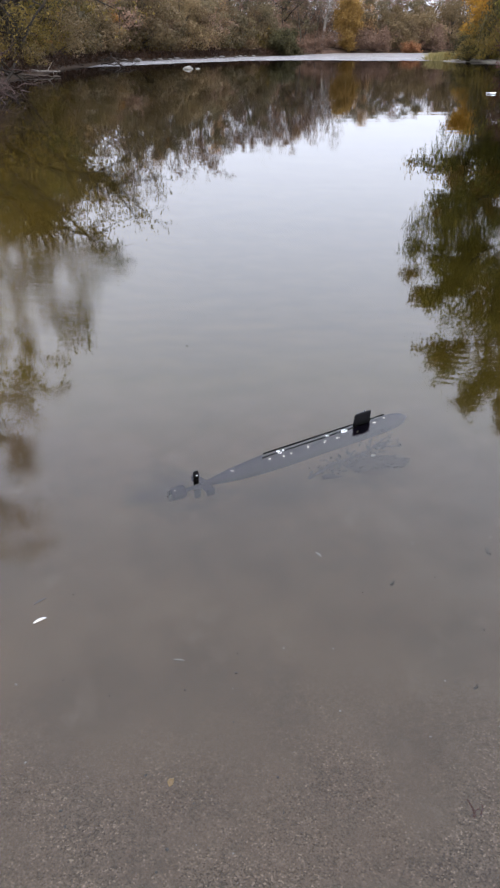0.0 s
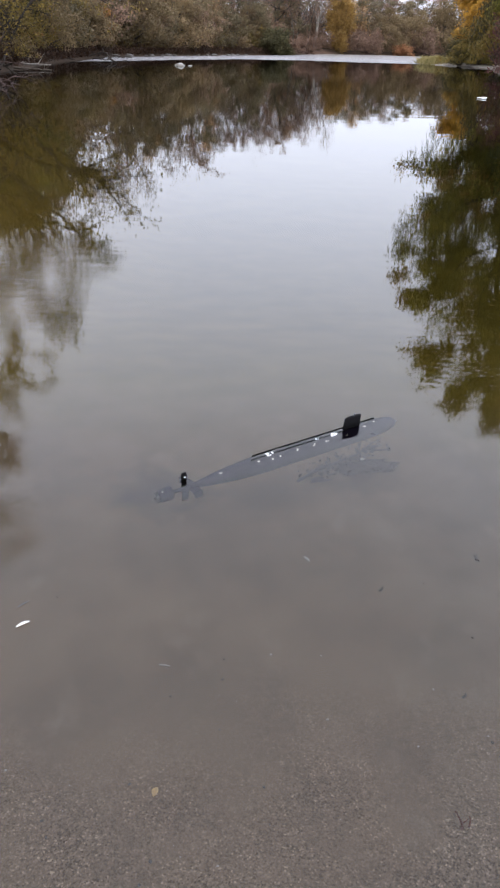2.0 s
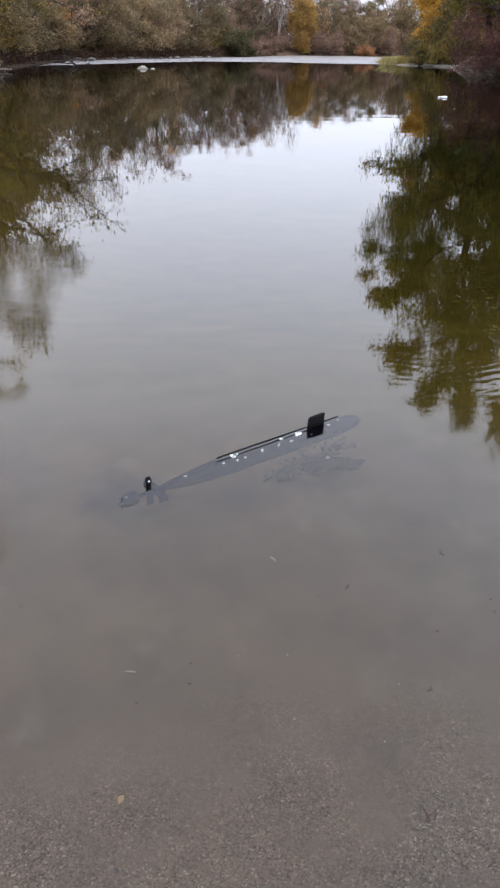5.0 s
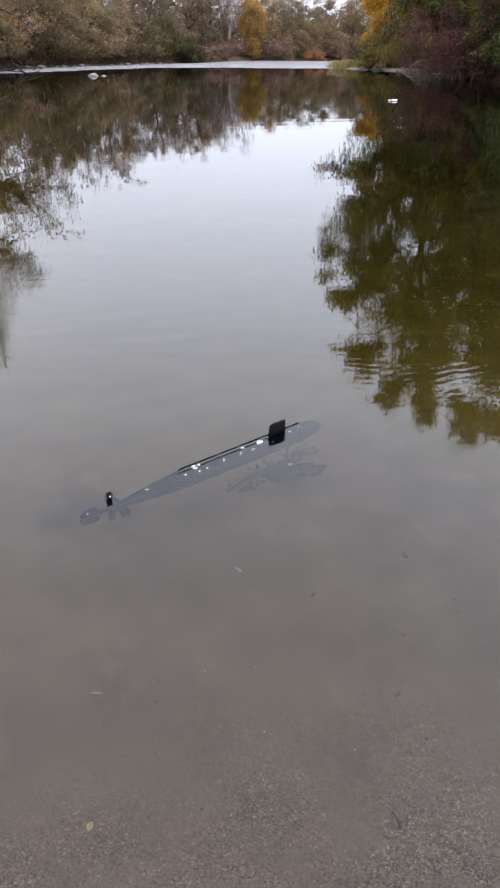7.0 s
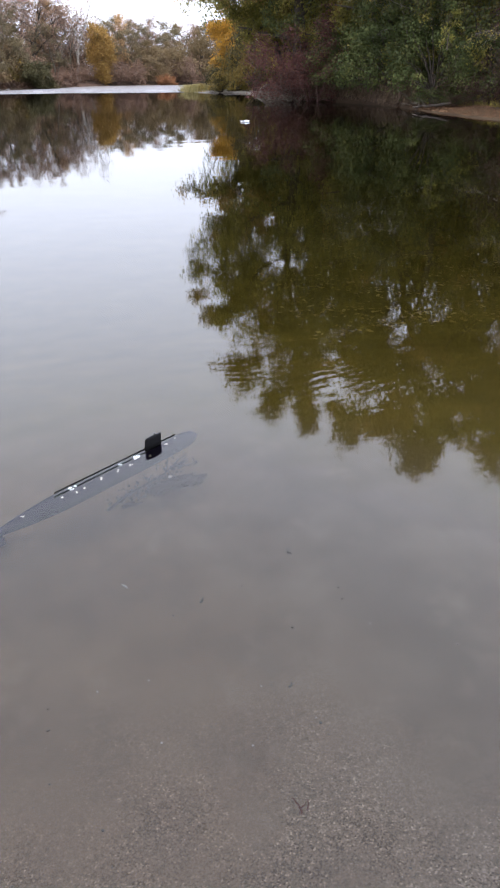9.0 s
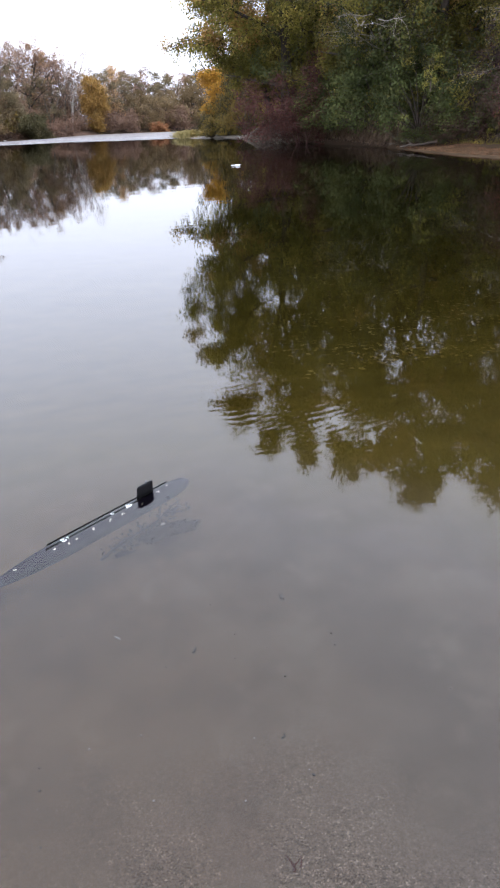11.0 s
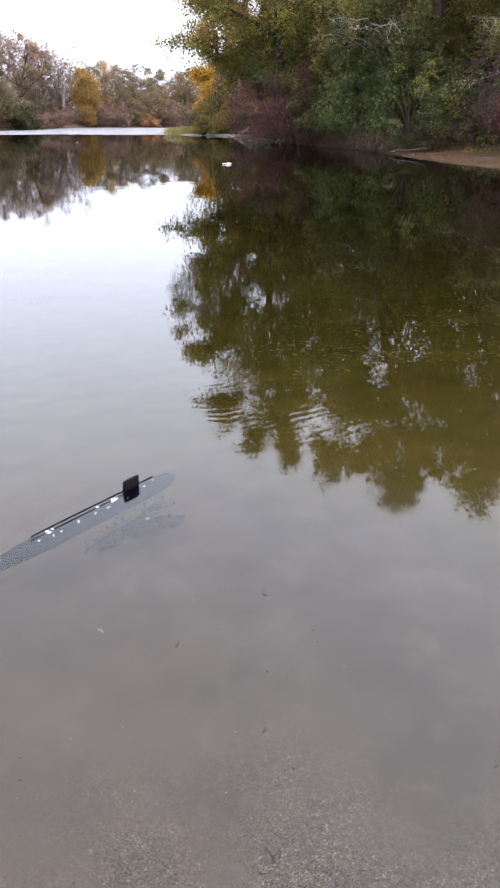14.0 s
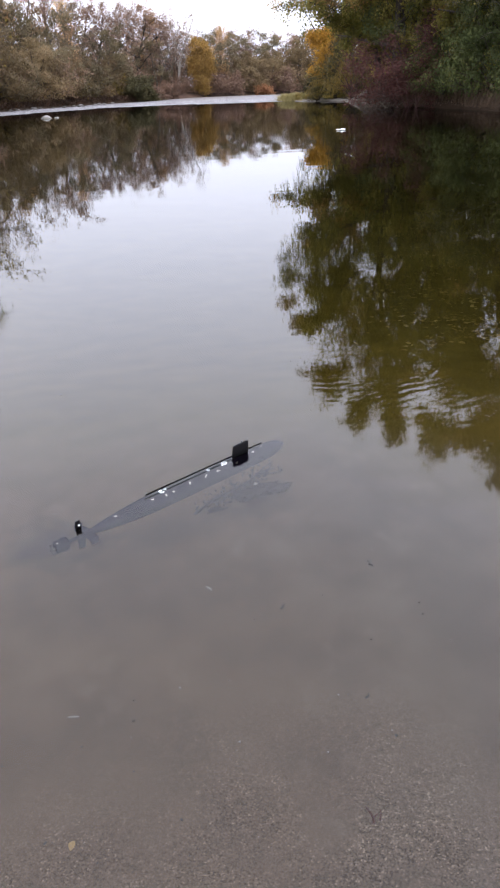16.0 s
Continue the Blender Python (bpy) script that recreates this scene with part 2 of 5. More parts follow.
    sand = m.mix(m.remap(m.math("ADD", silted, m.math("MULTIPLY", m.math("SUBTRACT", patch, 0.5), 0.10)), -0.38, -0.24, 1.0, 0.0), sand, mud)
    # brown soil, its stops lowered to include the shade under the overgrown bank
    soil = m.ramp(m.math("ADD", m.math("MULTIPLY", stain, 0.5), m.math("MULTIPLY", speck, 0.5)),
                  [(0.3, (0.014, 0.010, 0.007)), (0.55, (0.034, 0.023, 0.015)), (0.8, (0.07, 0.048, 0.031))])
    dry = m.ramp(m.math("ADD", m.math("MULTIPLY", stain, 0.4), m.math("MULTIPLY", speck, 0.6)),
                 [(0.3, (0.022, 0.015, 0.009)), (0.55, (0.052, 0.035, 0.021)), (0.8, (0.10, 0.068, 0.042))])
    # dry bank sand low above the water, brown shade-darkened soil on the banks
    z = m.math("ADD", xyz.outputs["Z"], m.math("MULTIPLY", m.math("SUBTRACT", stain, 0.5), 0.25))
    dry = m.mix(m.remap(xyz.outputs["Y"], 35.0, 38.5), dry, soil)
    dry = m.mix(m.remap(xyz.outputs["X"], 3.0, 6.0, 1.0, 0.0), dry, soil)
    col = m.mix(m.remap(m.math("ADD", z, m.remap(xyz.outputs["Y"], 3.0, 8.0, 0.0, 0.14)), -0.05, 0.03), sand, dry)
    col = m.mix(m.remap(z, 0.22, 0.42), col, soil)
    # a bare red-brown clay scar on the far bank
    scar = m.n("VectorMath", Vector=p)
    scar.operation = "DISTANCE"
    scar.inputs[1].default_value = (7.6, 104.5, 0.6)
    clay = m.ramp(m.math("ADD", m.math("MULTIPLY", stain, 0.5), m.math("MULTIPLY", patch, 0.5)), [(0.3, (0.04, 0.026, 0.019)), (0.7, (0.105, 0.068, 0.05))])
    col = m.mix(m.math("MULTIPLY", m.remap(scar.outputs["Value"], 4.5, 7.5, 1.0, 0.0), m.remap(z, 0.05, 0.25)), col, clay)
    # pale gravel on the low spit
    bar = m.math("MULTIPLY", m.math("MULTIPLY", m.remap(xyz.outputs["Y"], 64.0, 69.0), m.remap(xyz.outputs["Y"], 88.0, 94.0, 1.0, 0.0)), m.math("MULTIPLY", m.remap(xyz.outputs["X"], 12.0, 15.0), m.remap(z, -0.05, 0.02)))
    shingle = m.ramp(m.noise(3.0, 5, 0.7, p), [(0.3, (0.10, 0.09, 0.075)), (0.7, (0.27, 0.25, 0.215))])
    col = m.mix(bar, col, shingle)
    h = m.math("MULTIPLY", m.math("ADD", m.math("MULTIPLY", grain, 0.4), m.math("MULTIPLY", speck, 0.6)), bare)
    return m.surface(col, 0.9, m.bump(h, 0.35, 0.004), spec=0.05)


def water_material():
    """Still, slightly silty river water: Fresnel gloss over a clear body that takes up more light where the river is deeper."""
    m = Mat("river_water")
    p = m.pos()
    xyz = m.n("SeparateXYZ", Vector=p)
    cloudy = m.noise(0.9, 3, 0.6, p)
    deep = m.remap(m.math("ADD", m.math("MULTIPLY", xyz.outputs["Y"], m.remap(xyz.outputs["X"], -4.0, 0.0, 0.45, 1.0)), m.math("MULTIPLY", m.math("SUBTRACT", cloudy, 0.5), 0.6)), 0.6, 12.0)
    tint = m.ramp(deep, [(0.0, (0.46, 0.45, 0.43)), (0.116, (0.40, 0.385, 0.35)), (0.212, (0.33, 0.31, 0.25)), (0.386, (0.265, 0.25, 0.168)), (1.0, (0.125, 0.13, 0.095))])
    slow = m.noise(1.0, 2, 0.5, m.pos(0.5, 1.4))
    quick = m.noise(1.0, 3, 0.6, m.pos(2.6, 7.0))
    calm = m.remap(m.noise(1.0, 2, 0.5, m.pos(0.10, 0.22)), 0.42, 0.66)
    wave = m.math("ADD", slow, m.math("MULTIPLY", quick, m.math("ADD", m.math("MULTIPLY", calm, 0.30), 0.05)))
    # a breath of wind by the left bank, and rings spreading over the deeper water
    def spot(x, y, r):
        d = m.n("VectorMath", Vector=p)
        d.operation = "DISTANCE"
        d.inputs[1].default_value = (x, y, 0)
        return d.outputs["Value"], m.remap(d.outputs["Value"], r * 0.25, r, 1.0, 0.0)

    _, wind = spot(-1.9, 4.6, 1.5)
    gust = m.math("MULTIPLY", m.math("MULTIPLY", m.noise(1.0, 2, 0.5, m.pos(3.0, 24.0)), wind), 0.9)
    far_off, _ = spot(1.05, 4.25, 1.0)
    _, near_by = spot(1.55, 3.35, 0.8)
    warp = m.math("ADD", far_off, m.math("MULTIPLY", m.noise(2.5, 2, 0.5, p), 0.22))
    broken = m.remap(m.noise(3.2, 2, 0.5, p), 0.45, 0.65)
    rings = m.math("MULTIPLY", m.math("MULTIPLY", m.math("MULTIPLY", m.math("SINE", m.math("MULTIPLY", warp, 85.0)), near_by), broken), 0.26)
    wave = m.math("ADD", wave, m.math("ADD", gust, rings))
    normal = m.bump(wave, 1.0, 0.0014)
    body = m.n("BsdfTransparent", Color=tint)
    gloss = m.n("BsdfGlossy", Roughness=0.0, Normal=normal)
    fres = m.n("Fresnel", IOR=1.333, Normal=normal)
    s = m.n("MixShader", Fac=fres.outputs[0])
    m.nt.links.new(body.outputs[0], s.inputs[1])
    m.nt.links.new(gloss.outputs[0], s.inputs[2])
    m.nt.links.new(s.outputs[0], m.out.inputs[0])
    return m.m


def riffle_material():
    m = Mat("broken_shallow_water")
    ripple = m.noise(1.0, 4, 0.7, m.pos(1.5, 4.0))
    foam = m.noise(1.0, 4, 0.7, m.pos(0.22, 1.6))
    col = m.ramp(foam, [(0.40, (0.045, 0.042, 0.04)), (0.53, (0.125, 0.12, 0.123)), (0.68, (0.31, 0.305, 0.312))])
    high = m.n("SeparateXYZ", Vector=m.pos()).outputs["Z"]
    gravel = m.ramp(m.noise(1.0, 4, 0.7, m.pos(0.8, 2.0)), [(0.35, (0.05, 0.042, 0.036)), (0.65, (0.16, 0.145, 0.13))])
    col = m.mix(m.remap(m.math("ADD", high, m.math("MULTIPLY", m.math("SUBTRACT", foam, 0.5), 0.5)), 0.10, 0.26), col, gravel)
    return m.surface(col, 0.6, m.bump(ripple, 1.0, 0.12), spec=0.2)


def plain(name, color, rough=0.5, grain=40, amount=0.25, metallic=0.0, relief=0.002, spec=0.5):
    m = Mat(name)
    a = m.noise(grain, 4, 0.6, m.local())
    b = m.noise(grain / 9, 3, 0.5, m.local())
    lo, hi = tuple(c * (1 - amount) for c in color), tuple(min(1, c * (1 + amount)) for c in color)
    col = m.ramp(m.math("ADD", m.math("MULTIPLY", a, 0.5), m.math("MULTIPLY", b, 0.5)), [(0.3, lo), (0.7, hi)])
    return m.surface(col, rough, m.bump(a, 0.4, relief), metallic, spec)


M_GROUND = ground_material()
M_WATER = water_material()
M_RIFFLE = riffle_material()


# --- mesh helpers ---
def mesh_from(name, verts, faces, material, smooth=True):
    """verts: (n, 3) array; faces: (m, k) array with one k for all."""
    me = bpy.data.meshes.new(name)
    verts, faces = np.asarray(verts, np.float32), np.asarray(faces, np.int32)
    m, k = faces.shape
    me.vertices.add(len(verts))
    me.vertices.foreach_set("co", verts.ravel())
    me.loops.add(m * k)
    me.loops.foreach_set("vertex_index", faces.ravel())
    me.polygons.add(m)
    me.polygons.foreach_set("loop_start", np.arange(0, m * k, k, dtype=np.int32))
    me.update(calc_edges=True)
    me.polygons.foreach_set("use_smooth", np.full(m, smooth))
    me.materials.append(material)
    me.update()
    return me


def part(name, me, parent, label=""):
    ob = new(name, me)
    ob.parent = parent
    return tagged(ob, label)


def bm_mesh(name, bm, material, smooth=True):
    me = bpy.data.meshes.new(name)
    bm.to_mesh(me)
    bm.free()
    me.materials.append(material)
    for p in me.polygons:
        p.use_smooth = smooth
    return me


def unit(v):
    return v / np.maximum(np.linalg.norm(v, axis=-1, keepdims=True), 1e-9)


def tubes(lines, sides=5):
    """Tapered tubes along polylines, each a pair (points (n, 3), radii (n,)): vertices and quad faces."""
    vs, fs, base = [], [], 0
    ang = np.linspace(0, 2 * np.pi, sides, endpoint=False)
    for pts, rad in lines:
        pts, rad = np.asarray(pts, float), np.asarray(rad, float)
        n = len(pts)
        d = unit(np.gradient(pts, axis=0))
        ref = np.where(np.abs(d[:, 2:3]) > 0.9, [[1.0, 0, 0]], [[0, 0, 1.0]])
        u = unit(np.cross(d, ref))
        w = np.cross(d, u)
        ring = pts[:, None] + rad[:, None, None] * (np.cos(ang)[None, :, None] * u[:, None] + np.sin(ang)[None, :, None] * w[:, None])
        vs.append(ring.reshape(-1, 3))
        i = np.arange(n - 1)[:, None] * sides
        j = np.arange(sides)[None, :]
        k = (j + 1) % sides
        fs.append(np.stack([i + j, i + k, i + sides + k, i + sides + j], -1).reshape(-1, 4) + base)
        base += n * sides
    return np.concatenate(vs), np.concatenate(fs)


def leaves(rng, at, size, aspect=0.5, droop=0.3, fold=0.25, simple=False):
    """Small folded diamond leaves, one round each place: vertices and triangles."""
    n = len(at)
    ax = rng.normal(size=(n, 3))
    ax[:, 2] -= droop * 1.6
    ax = unit(ax)
    side = unit(np.cross(ax, rng.normal(size=(n, 3))))
    nor = np.cross(ax, side)
    ln = size * rng.uniform(0.6, 1.4, (n, 1))
    wd = ln * aspect * rng.uniform(0.8, 1.2, (n, 1)) / 2
    tip, tail = at + ax * ln / 2, at - ax * ln / 2
    left = at + side * wd + nor * wd * fold * 2
    right = at - side * wd + nor * wd * fold * 2
    if simple:
        v = np.stack([tail - side * wd * 0.6, at + side * wd * 1.3, tip], 1).reshape(-1, 3)
        return v, np.arange(3 * n).reshape(-1, 3)
    v = np.stack([tail, right, tip, left], 1).reshape(-1, 3)
    b = np.arange(n)[:, None] * 4
    f = np.stack([b + [0, 1, 2], b + [0, 2, 3]], 1).reshape(-1, 3)
    return v, f


def wander(rng, start, way, length, n, bend=0.18, lift=0.0):
    """A crooked line from start."""
    pts, d = [np.array(start, float)], unit(np.array(way, float))
    for _ in range(n):
        d = unit(d + rng.normal(size=3) * bend + [0, 0, lift])
        pts.append(pts[-1] + d * length / n)
    return np.array(pts)


def grow(seed, height, radius, stems=1, limbs=12, twigs=6, sprigs=5, first=0.25, up=0.35, lean=(0, 0), droop=0.0, girth=None, crown=1.0, bend=0.16):
    """The wood of a tree or shrub: lines of trunk and limbs, lines of twigs, and the places of its leaves' sprigs."""
    rng = np.random.default_rng(seed)
    girth = girth or height * 0.018
    wood, fine, places = [], [], []
    for s in range(stems):
        a = rng.uniform(0, 2 * np.pi)
        out_ = 0.0 if stems == 1 else rng.uniform(0.25, 0.9)
        way = np.array([np.cos(a) * out_ + lean[0], np.sin(a) * out_ + lean[1], 1.0])
        h = height * (1.0 if stems == 1 else rng.uniform(0.6, 1.0))
        foot = np.array([np.cos(a), np.sin(a), 0]) * (0.0 if stems == 1 else radius * 0.12)
        foot[2] = -0.3
        trunk = wander(rng, foot, way, h * 1.02 / max(0.75, unit(way)[2] ** 0.5), 9, bend * 0.55, 0.06)
        r = girth * (1 if stems == 1 else 0.55) * (1 - np.linspace(0, 1, 10) * 0.9)
        wood.append((trunk, r))
        for i in range(limbs):
            f = first + (1 - first) * (i + rng.uniform(0, 1)) / limbs
            k = min(int(f * 9), 8)
            p = trunk[k] + (trunk[k + 1] - trunk[k]) * (f * 9 - k)
            b = i * 2.4 + rng.uniform(-0.5, 0.5)
            g = (f - first) / (1 - first)
            shape = (0.45 + 0.75 * np.sin(np.pi * (0.18 + 0.72 * g)) ** 0.8) * crown
            ln = radius * shape * rng.uniform(0.7, 1.1)
            way = np.array([np.cos(b) + lean[0] * 0.8, np.sin(b) + lean[1] * 0.8, up + g * 0.5])
            limb = wander(rng, p, way, ln, 6, bend, 0.03 - droop * 0.12)
            lr = max(0.012, r[k] * 0.5)
            wood.append((limb, lr * (1 - np.linspace(0, 0.85, 7))))
            for j in range(twigs):
                q = rng.uniform(0.25, 1.0)
                m = min(int(q * 6), 5)
                c = limb[m] + (limb[m + 1] - limb[m]) * (q * 6 - m)
                way = unit(limb[m + 1] - limb[m]) + rng.normal(size=3) * 0.75 + [0, 0, 0.15 - droop * 0.5]
                tl = ln * rng.uniform(0.25, 0.5)
                tw = wander(rng, c, way, tl, 4, 0.22, 0.02 - droop * 0.25)
                fine.append((tw, max(0.008, lr * 0.28) * (1 - np.linspace(0, 0.8, 5))))
                for _ in range(sprigs):
                    e = rng.uniform(0.2, 1.0) * 4
                    m2 = min(int(e), 3)
                    d = tw[m2] + (tw[m2 + 1] - tw[m2]) * (e - m2)
                    sp = wander(rng, d, rng.normal(size=3) + [0, 0, 0.2 - droop], tl * rng.uniform(0.3, 0.55), 2, 0.3, -droop * 0.3)
                    fine.append((sp, max(0.005, lr * 0.12) * np.array([1, 0.8, 0.4])))
                    places.append(sp)
    return wood, fine, places


def strew(rng, places, per, spread):
    """Places of single leaves along the sprigs."""
    sp = np.array(places)
    n = len(sp)
    u = rng.uniform(0, 2, (n, per))
    k = np.minimum(u.astype(int), 1)
    a = np.take_along_axis(sp, k[..., None], 1)
    b = np.take_along_axis(sp, k[..., None] + 1, 1)
    at = a + (b - a) * (u - k)[..., None]
    return (at + rng.normal(size=at.shape) * spread).reshape(-1, 3)


def make_tree(name, seed, label, category, bark, leaf, per=10, size=0.12, aspect=0.5, spread=0.12, droop_leaf=0.3, bare=0.0, simple=False, second=None, share=0.25, **shape):
    """A tree or shrub: an empty at its foot, with its trunk, twigs and crown."""
    rng = np.random.default_rng(seed + 1000)
    wood, fine, places = grow(seed, **shape)
    root = tagged(new(name), label, category)
    part("trunk", mesh_from("trunk", *tubes(wood, 7), bark), root)
    tagged(part("branchwork", mesh_from("branchwork", *tubes(fine, 3), bark), root), kind="stuff")
    if bare:
        places = [p for p in places if rng.random() > bare]
    if second is not None:
        # a share of the crown has turned colour, in patches
        c = np.array([p[1] for p in places])
        key = np.array([noise.noise(Vector(x * 0.35)) for x in c])
        cut = np.quantile(key, 1 - share)
        some = [p for p, k in zip(places, key) if k > cut]
        places = [p for p, k in zip(places, key) if k <= cut]
        v, f = leaves(rng, strew(rng, some, per, spread), size, aspect, droop_leaf, simple=simple)
        tagged(part("turned_foliage", mesh_from("turned_foliage", v, f, second, False), root), kind="stuff")
    v, f = leaves(rng, strew(rng, places, per, spread), size, aspect, droop_leaf, simple=simple)
    tagged(part("crown", mesh_from("crown", v, f, leaf, False), root), kind="stuff")
    return root


def shingles(rng, at, out_, size, aspect):
    """Leaves that lie over the outside of a clump, facing roughly outwards: vertices and triangles."""
    n = len(at)
    nor = unit(out_ + rng.normal(size=(n, 3)) * 0.3)
    ax = unit(np.cross(nor, rng.normal(size=(n, 3))) - [0, 0, 0.5])
    side = unit(np.cross(nor, ax))
    ln = size * rng.uniform(0.6, 1.4, (n, 1)) / 2
    wd = ln * aspect * rng.uniform(0.9, 1.4, (n, 1))
    v = np.stack([at - ax * ln - side * wd * 0.5, at + side * wd, at + ax * ln], 1).reshape(-1, 3)
    return v, np.arange(3 * n).reshape(-1, 3)


def make_mound(name, seed, label, category, bark, leaf, clumps=60, per=150, size=0.2, aspect=0.6, height=5.0, radius=3.0, low=0.15, puff=0.3, hang=0.0, second=None, share=0.3, girth=0.05):
    """A rounded bush: leafy clumps set over a dome, lit above and dark in the hollows between, on stems from one foot."""
    rng = np.random.default_rng(seed)
    root = tagged(new(name), label, category)
    k = np.arange(clumps) + 0.5
    up_ = 1 - k / clumps * 1.08
    turn = k * 2.39996 + rng.normal(0, 0.35, clumps)
    flat = np.sqrt(np.maximum(0.06, 1 - up_ ** 2)) ** 0.8 * rng.uniform(0.55, 1.08, clumps)
    c = np.stack([np.cos(turn) * flat * radius, np.sin(turn) * flat * radius, height * (low + (0.88 - low) * np.maximum(up_, 0) * rng.uniform(0.75, 1.08, clumps))], -1)
    lines = []
    for p in c[::2]:
        bow = np.array([p[0] * 0.35, p[1] * 0.35, p[2] * 0.62])
        t = np.linspace(0, 1, 6)[:, None]
        line = (1 - t) ** 2 * np.array([0, 0, -0.25]) + 2 * t * (1 - t) * bow + t * t * p + rng.normal(size=(6, 3)) * 0.03 * radius * t
        lines.append((line, girth * (1 - np.linspace(0, 0.85, 6))))
    tagged(part("branchwork", mesh_from("branchwork", *tubes(lines, 5), bark), root), kind="stuff")
    cr = radius * puff * rng.uniform(0.65, 1.3, clumps)
    d = rng.normal(size=(clumps, per, 3))
    d = unit(d + [0, 0, 0.35])
    at = c[:, None] + d * (cr[:, None] * rng.uniform(0.55, 1.1, (clumps, per)) ** 0.8)[..., None] * [1, 1, 0.75]
    at[..., 2] -= hang * np.maximum(0, -d[..., 2]) * cr[:, None] * rng.uniform(0, 2, (clumps, per))
    at[..., 2] = np.maximum(at[..., 2], 0.05 - hang * 1.6 * rng.uniform(0, 1, at.shape[:2]) ** 2)
    picks = rng.random(clumps) < share if second is not None else np.zeros(clumps, bool)
    if picks.any():
        v, f = shingles(rng, at[picks].reshape(-1, 3), d[picks].reshape(-1, 3), size, aspect)
        tagged(part("turned_foliage", mesh_from("turned_foliage", v, f, second, False), root), kind="stuff")
    v, f = shingles(rng, at[~picks].reshape(-1, 3), d[~picks].reshape(-1, 3), size, aspect)
    tagged(part("crown", mesh_from("crown", v, f, leaf, False), root), kind="stuff")
    return root


def place(x, y, turn=0.0, scale=1.0, tall=1.0, sink=0.0):
    return Matrix.LocRotScale((x, y, ground_height(x, y) - sink), Euler((0, 0, radians(turn))), (scale, scale, scale * tall))


def plant(tree, spots):
    """Sets a tree at the first spot and copies of it at the others: (x, y, turn, scale, tall)."""
    for i, s in enumerate(spots):
        if i == 0:
            tree.matrix_basis = place(*s)
            first = place(*s)
        else:
            copy = copy_thing(tree, Matrix.Identity(4))
            copy.matrix_basis = place(*s)


# --- the river's outline and the lie of the land ---
NEAR = [(-30, -4), (-14, -0.6), (-6, 0.3), (0, 0.42), (5, 0.35), (14, -1.0), (30, -5)]
RIGHT = [(27, 4), (22, 11), (20, 17), (19.8, 19.8), (18.1, 21.0), (17.3, 22.9), (17.3, 25.2), (17.6, 27.7), (18.05, 30.4), (18.9, 34), (20.0, 38), (20.4, 42), (19.8, 47), (18.9, 50.5), (21, 62), (21.5, 71), (17.2, 79), (22, 84), (30, 91), (45, 104), (75, 128)]
FAR = [(70, 137), (42, 127), (25, 118), (12, 107), (5, 99), (-2, 87), (-7, 74), (-11.0, 62), (-11.3, 52), (-11.0, 42), (-10.4, 33), (-9.0, 24), (-8.0, 17), (-10, 9), (-18, 2)]
OUTLINE = np.array(NEAR + RIGHT + FAR, float)


def shore_distance(x, y):
    """Metres to the river's edge: positive on land, negative in the river."""
    p = np.stack([np.asarray(x, float), np.asarray(y, float)], -1)
    best = np.full(p.shape[:-1], 1e9)
    inside = np.zeros(p.shape[:-1], bool)
    for a, b in zip(OUTLINE, np.roll(OUTLINE, -1, 0)):
        ab = b - a
        t = np.clip(((p - a) @ ab) / (ab @ ab), 0, 1)
        best = np.minimum(best, np.linalg.norm(p - a - t[..., None] * ab, axis=-1))
        cross = (a[1] > p[..., 1]) != (b[1] > p[..., 1])
        with np.errstate(divide="ignore", invalid="ignore"):
            xi = a[0] + (p[..., 1] - a[1]) * ab[0] / np.where(ab[1] == 0, 1e-9, ab[1])
        inside ^= cross & (p[..., 0] < xi)
    return np.where(inside, -best, best)


def smooth(v, a, b):
    t = np.clip((v - a) / (b - a), 0, 1)
    return t * t * (3 - 2 * t)


def swell(x, y):
    return (np.sin(x * 0.9 + 1.3 * np.sin(y * 0.37)) + np.sin(y * 0.8 + x * 0.33 + 2) + 0.6 * np.sin(x * 2.3 - y * 1.7)) / 2.6


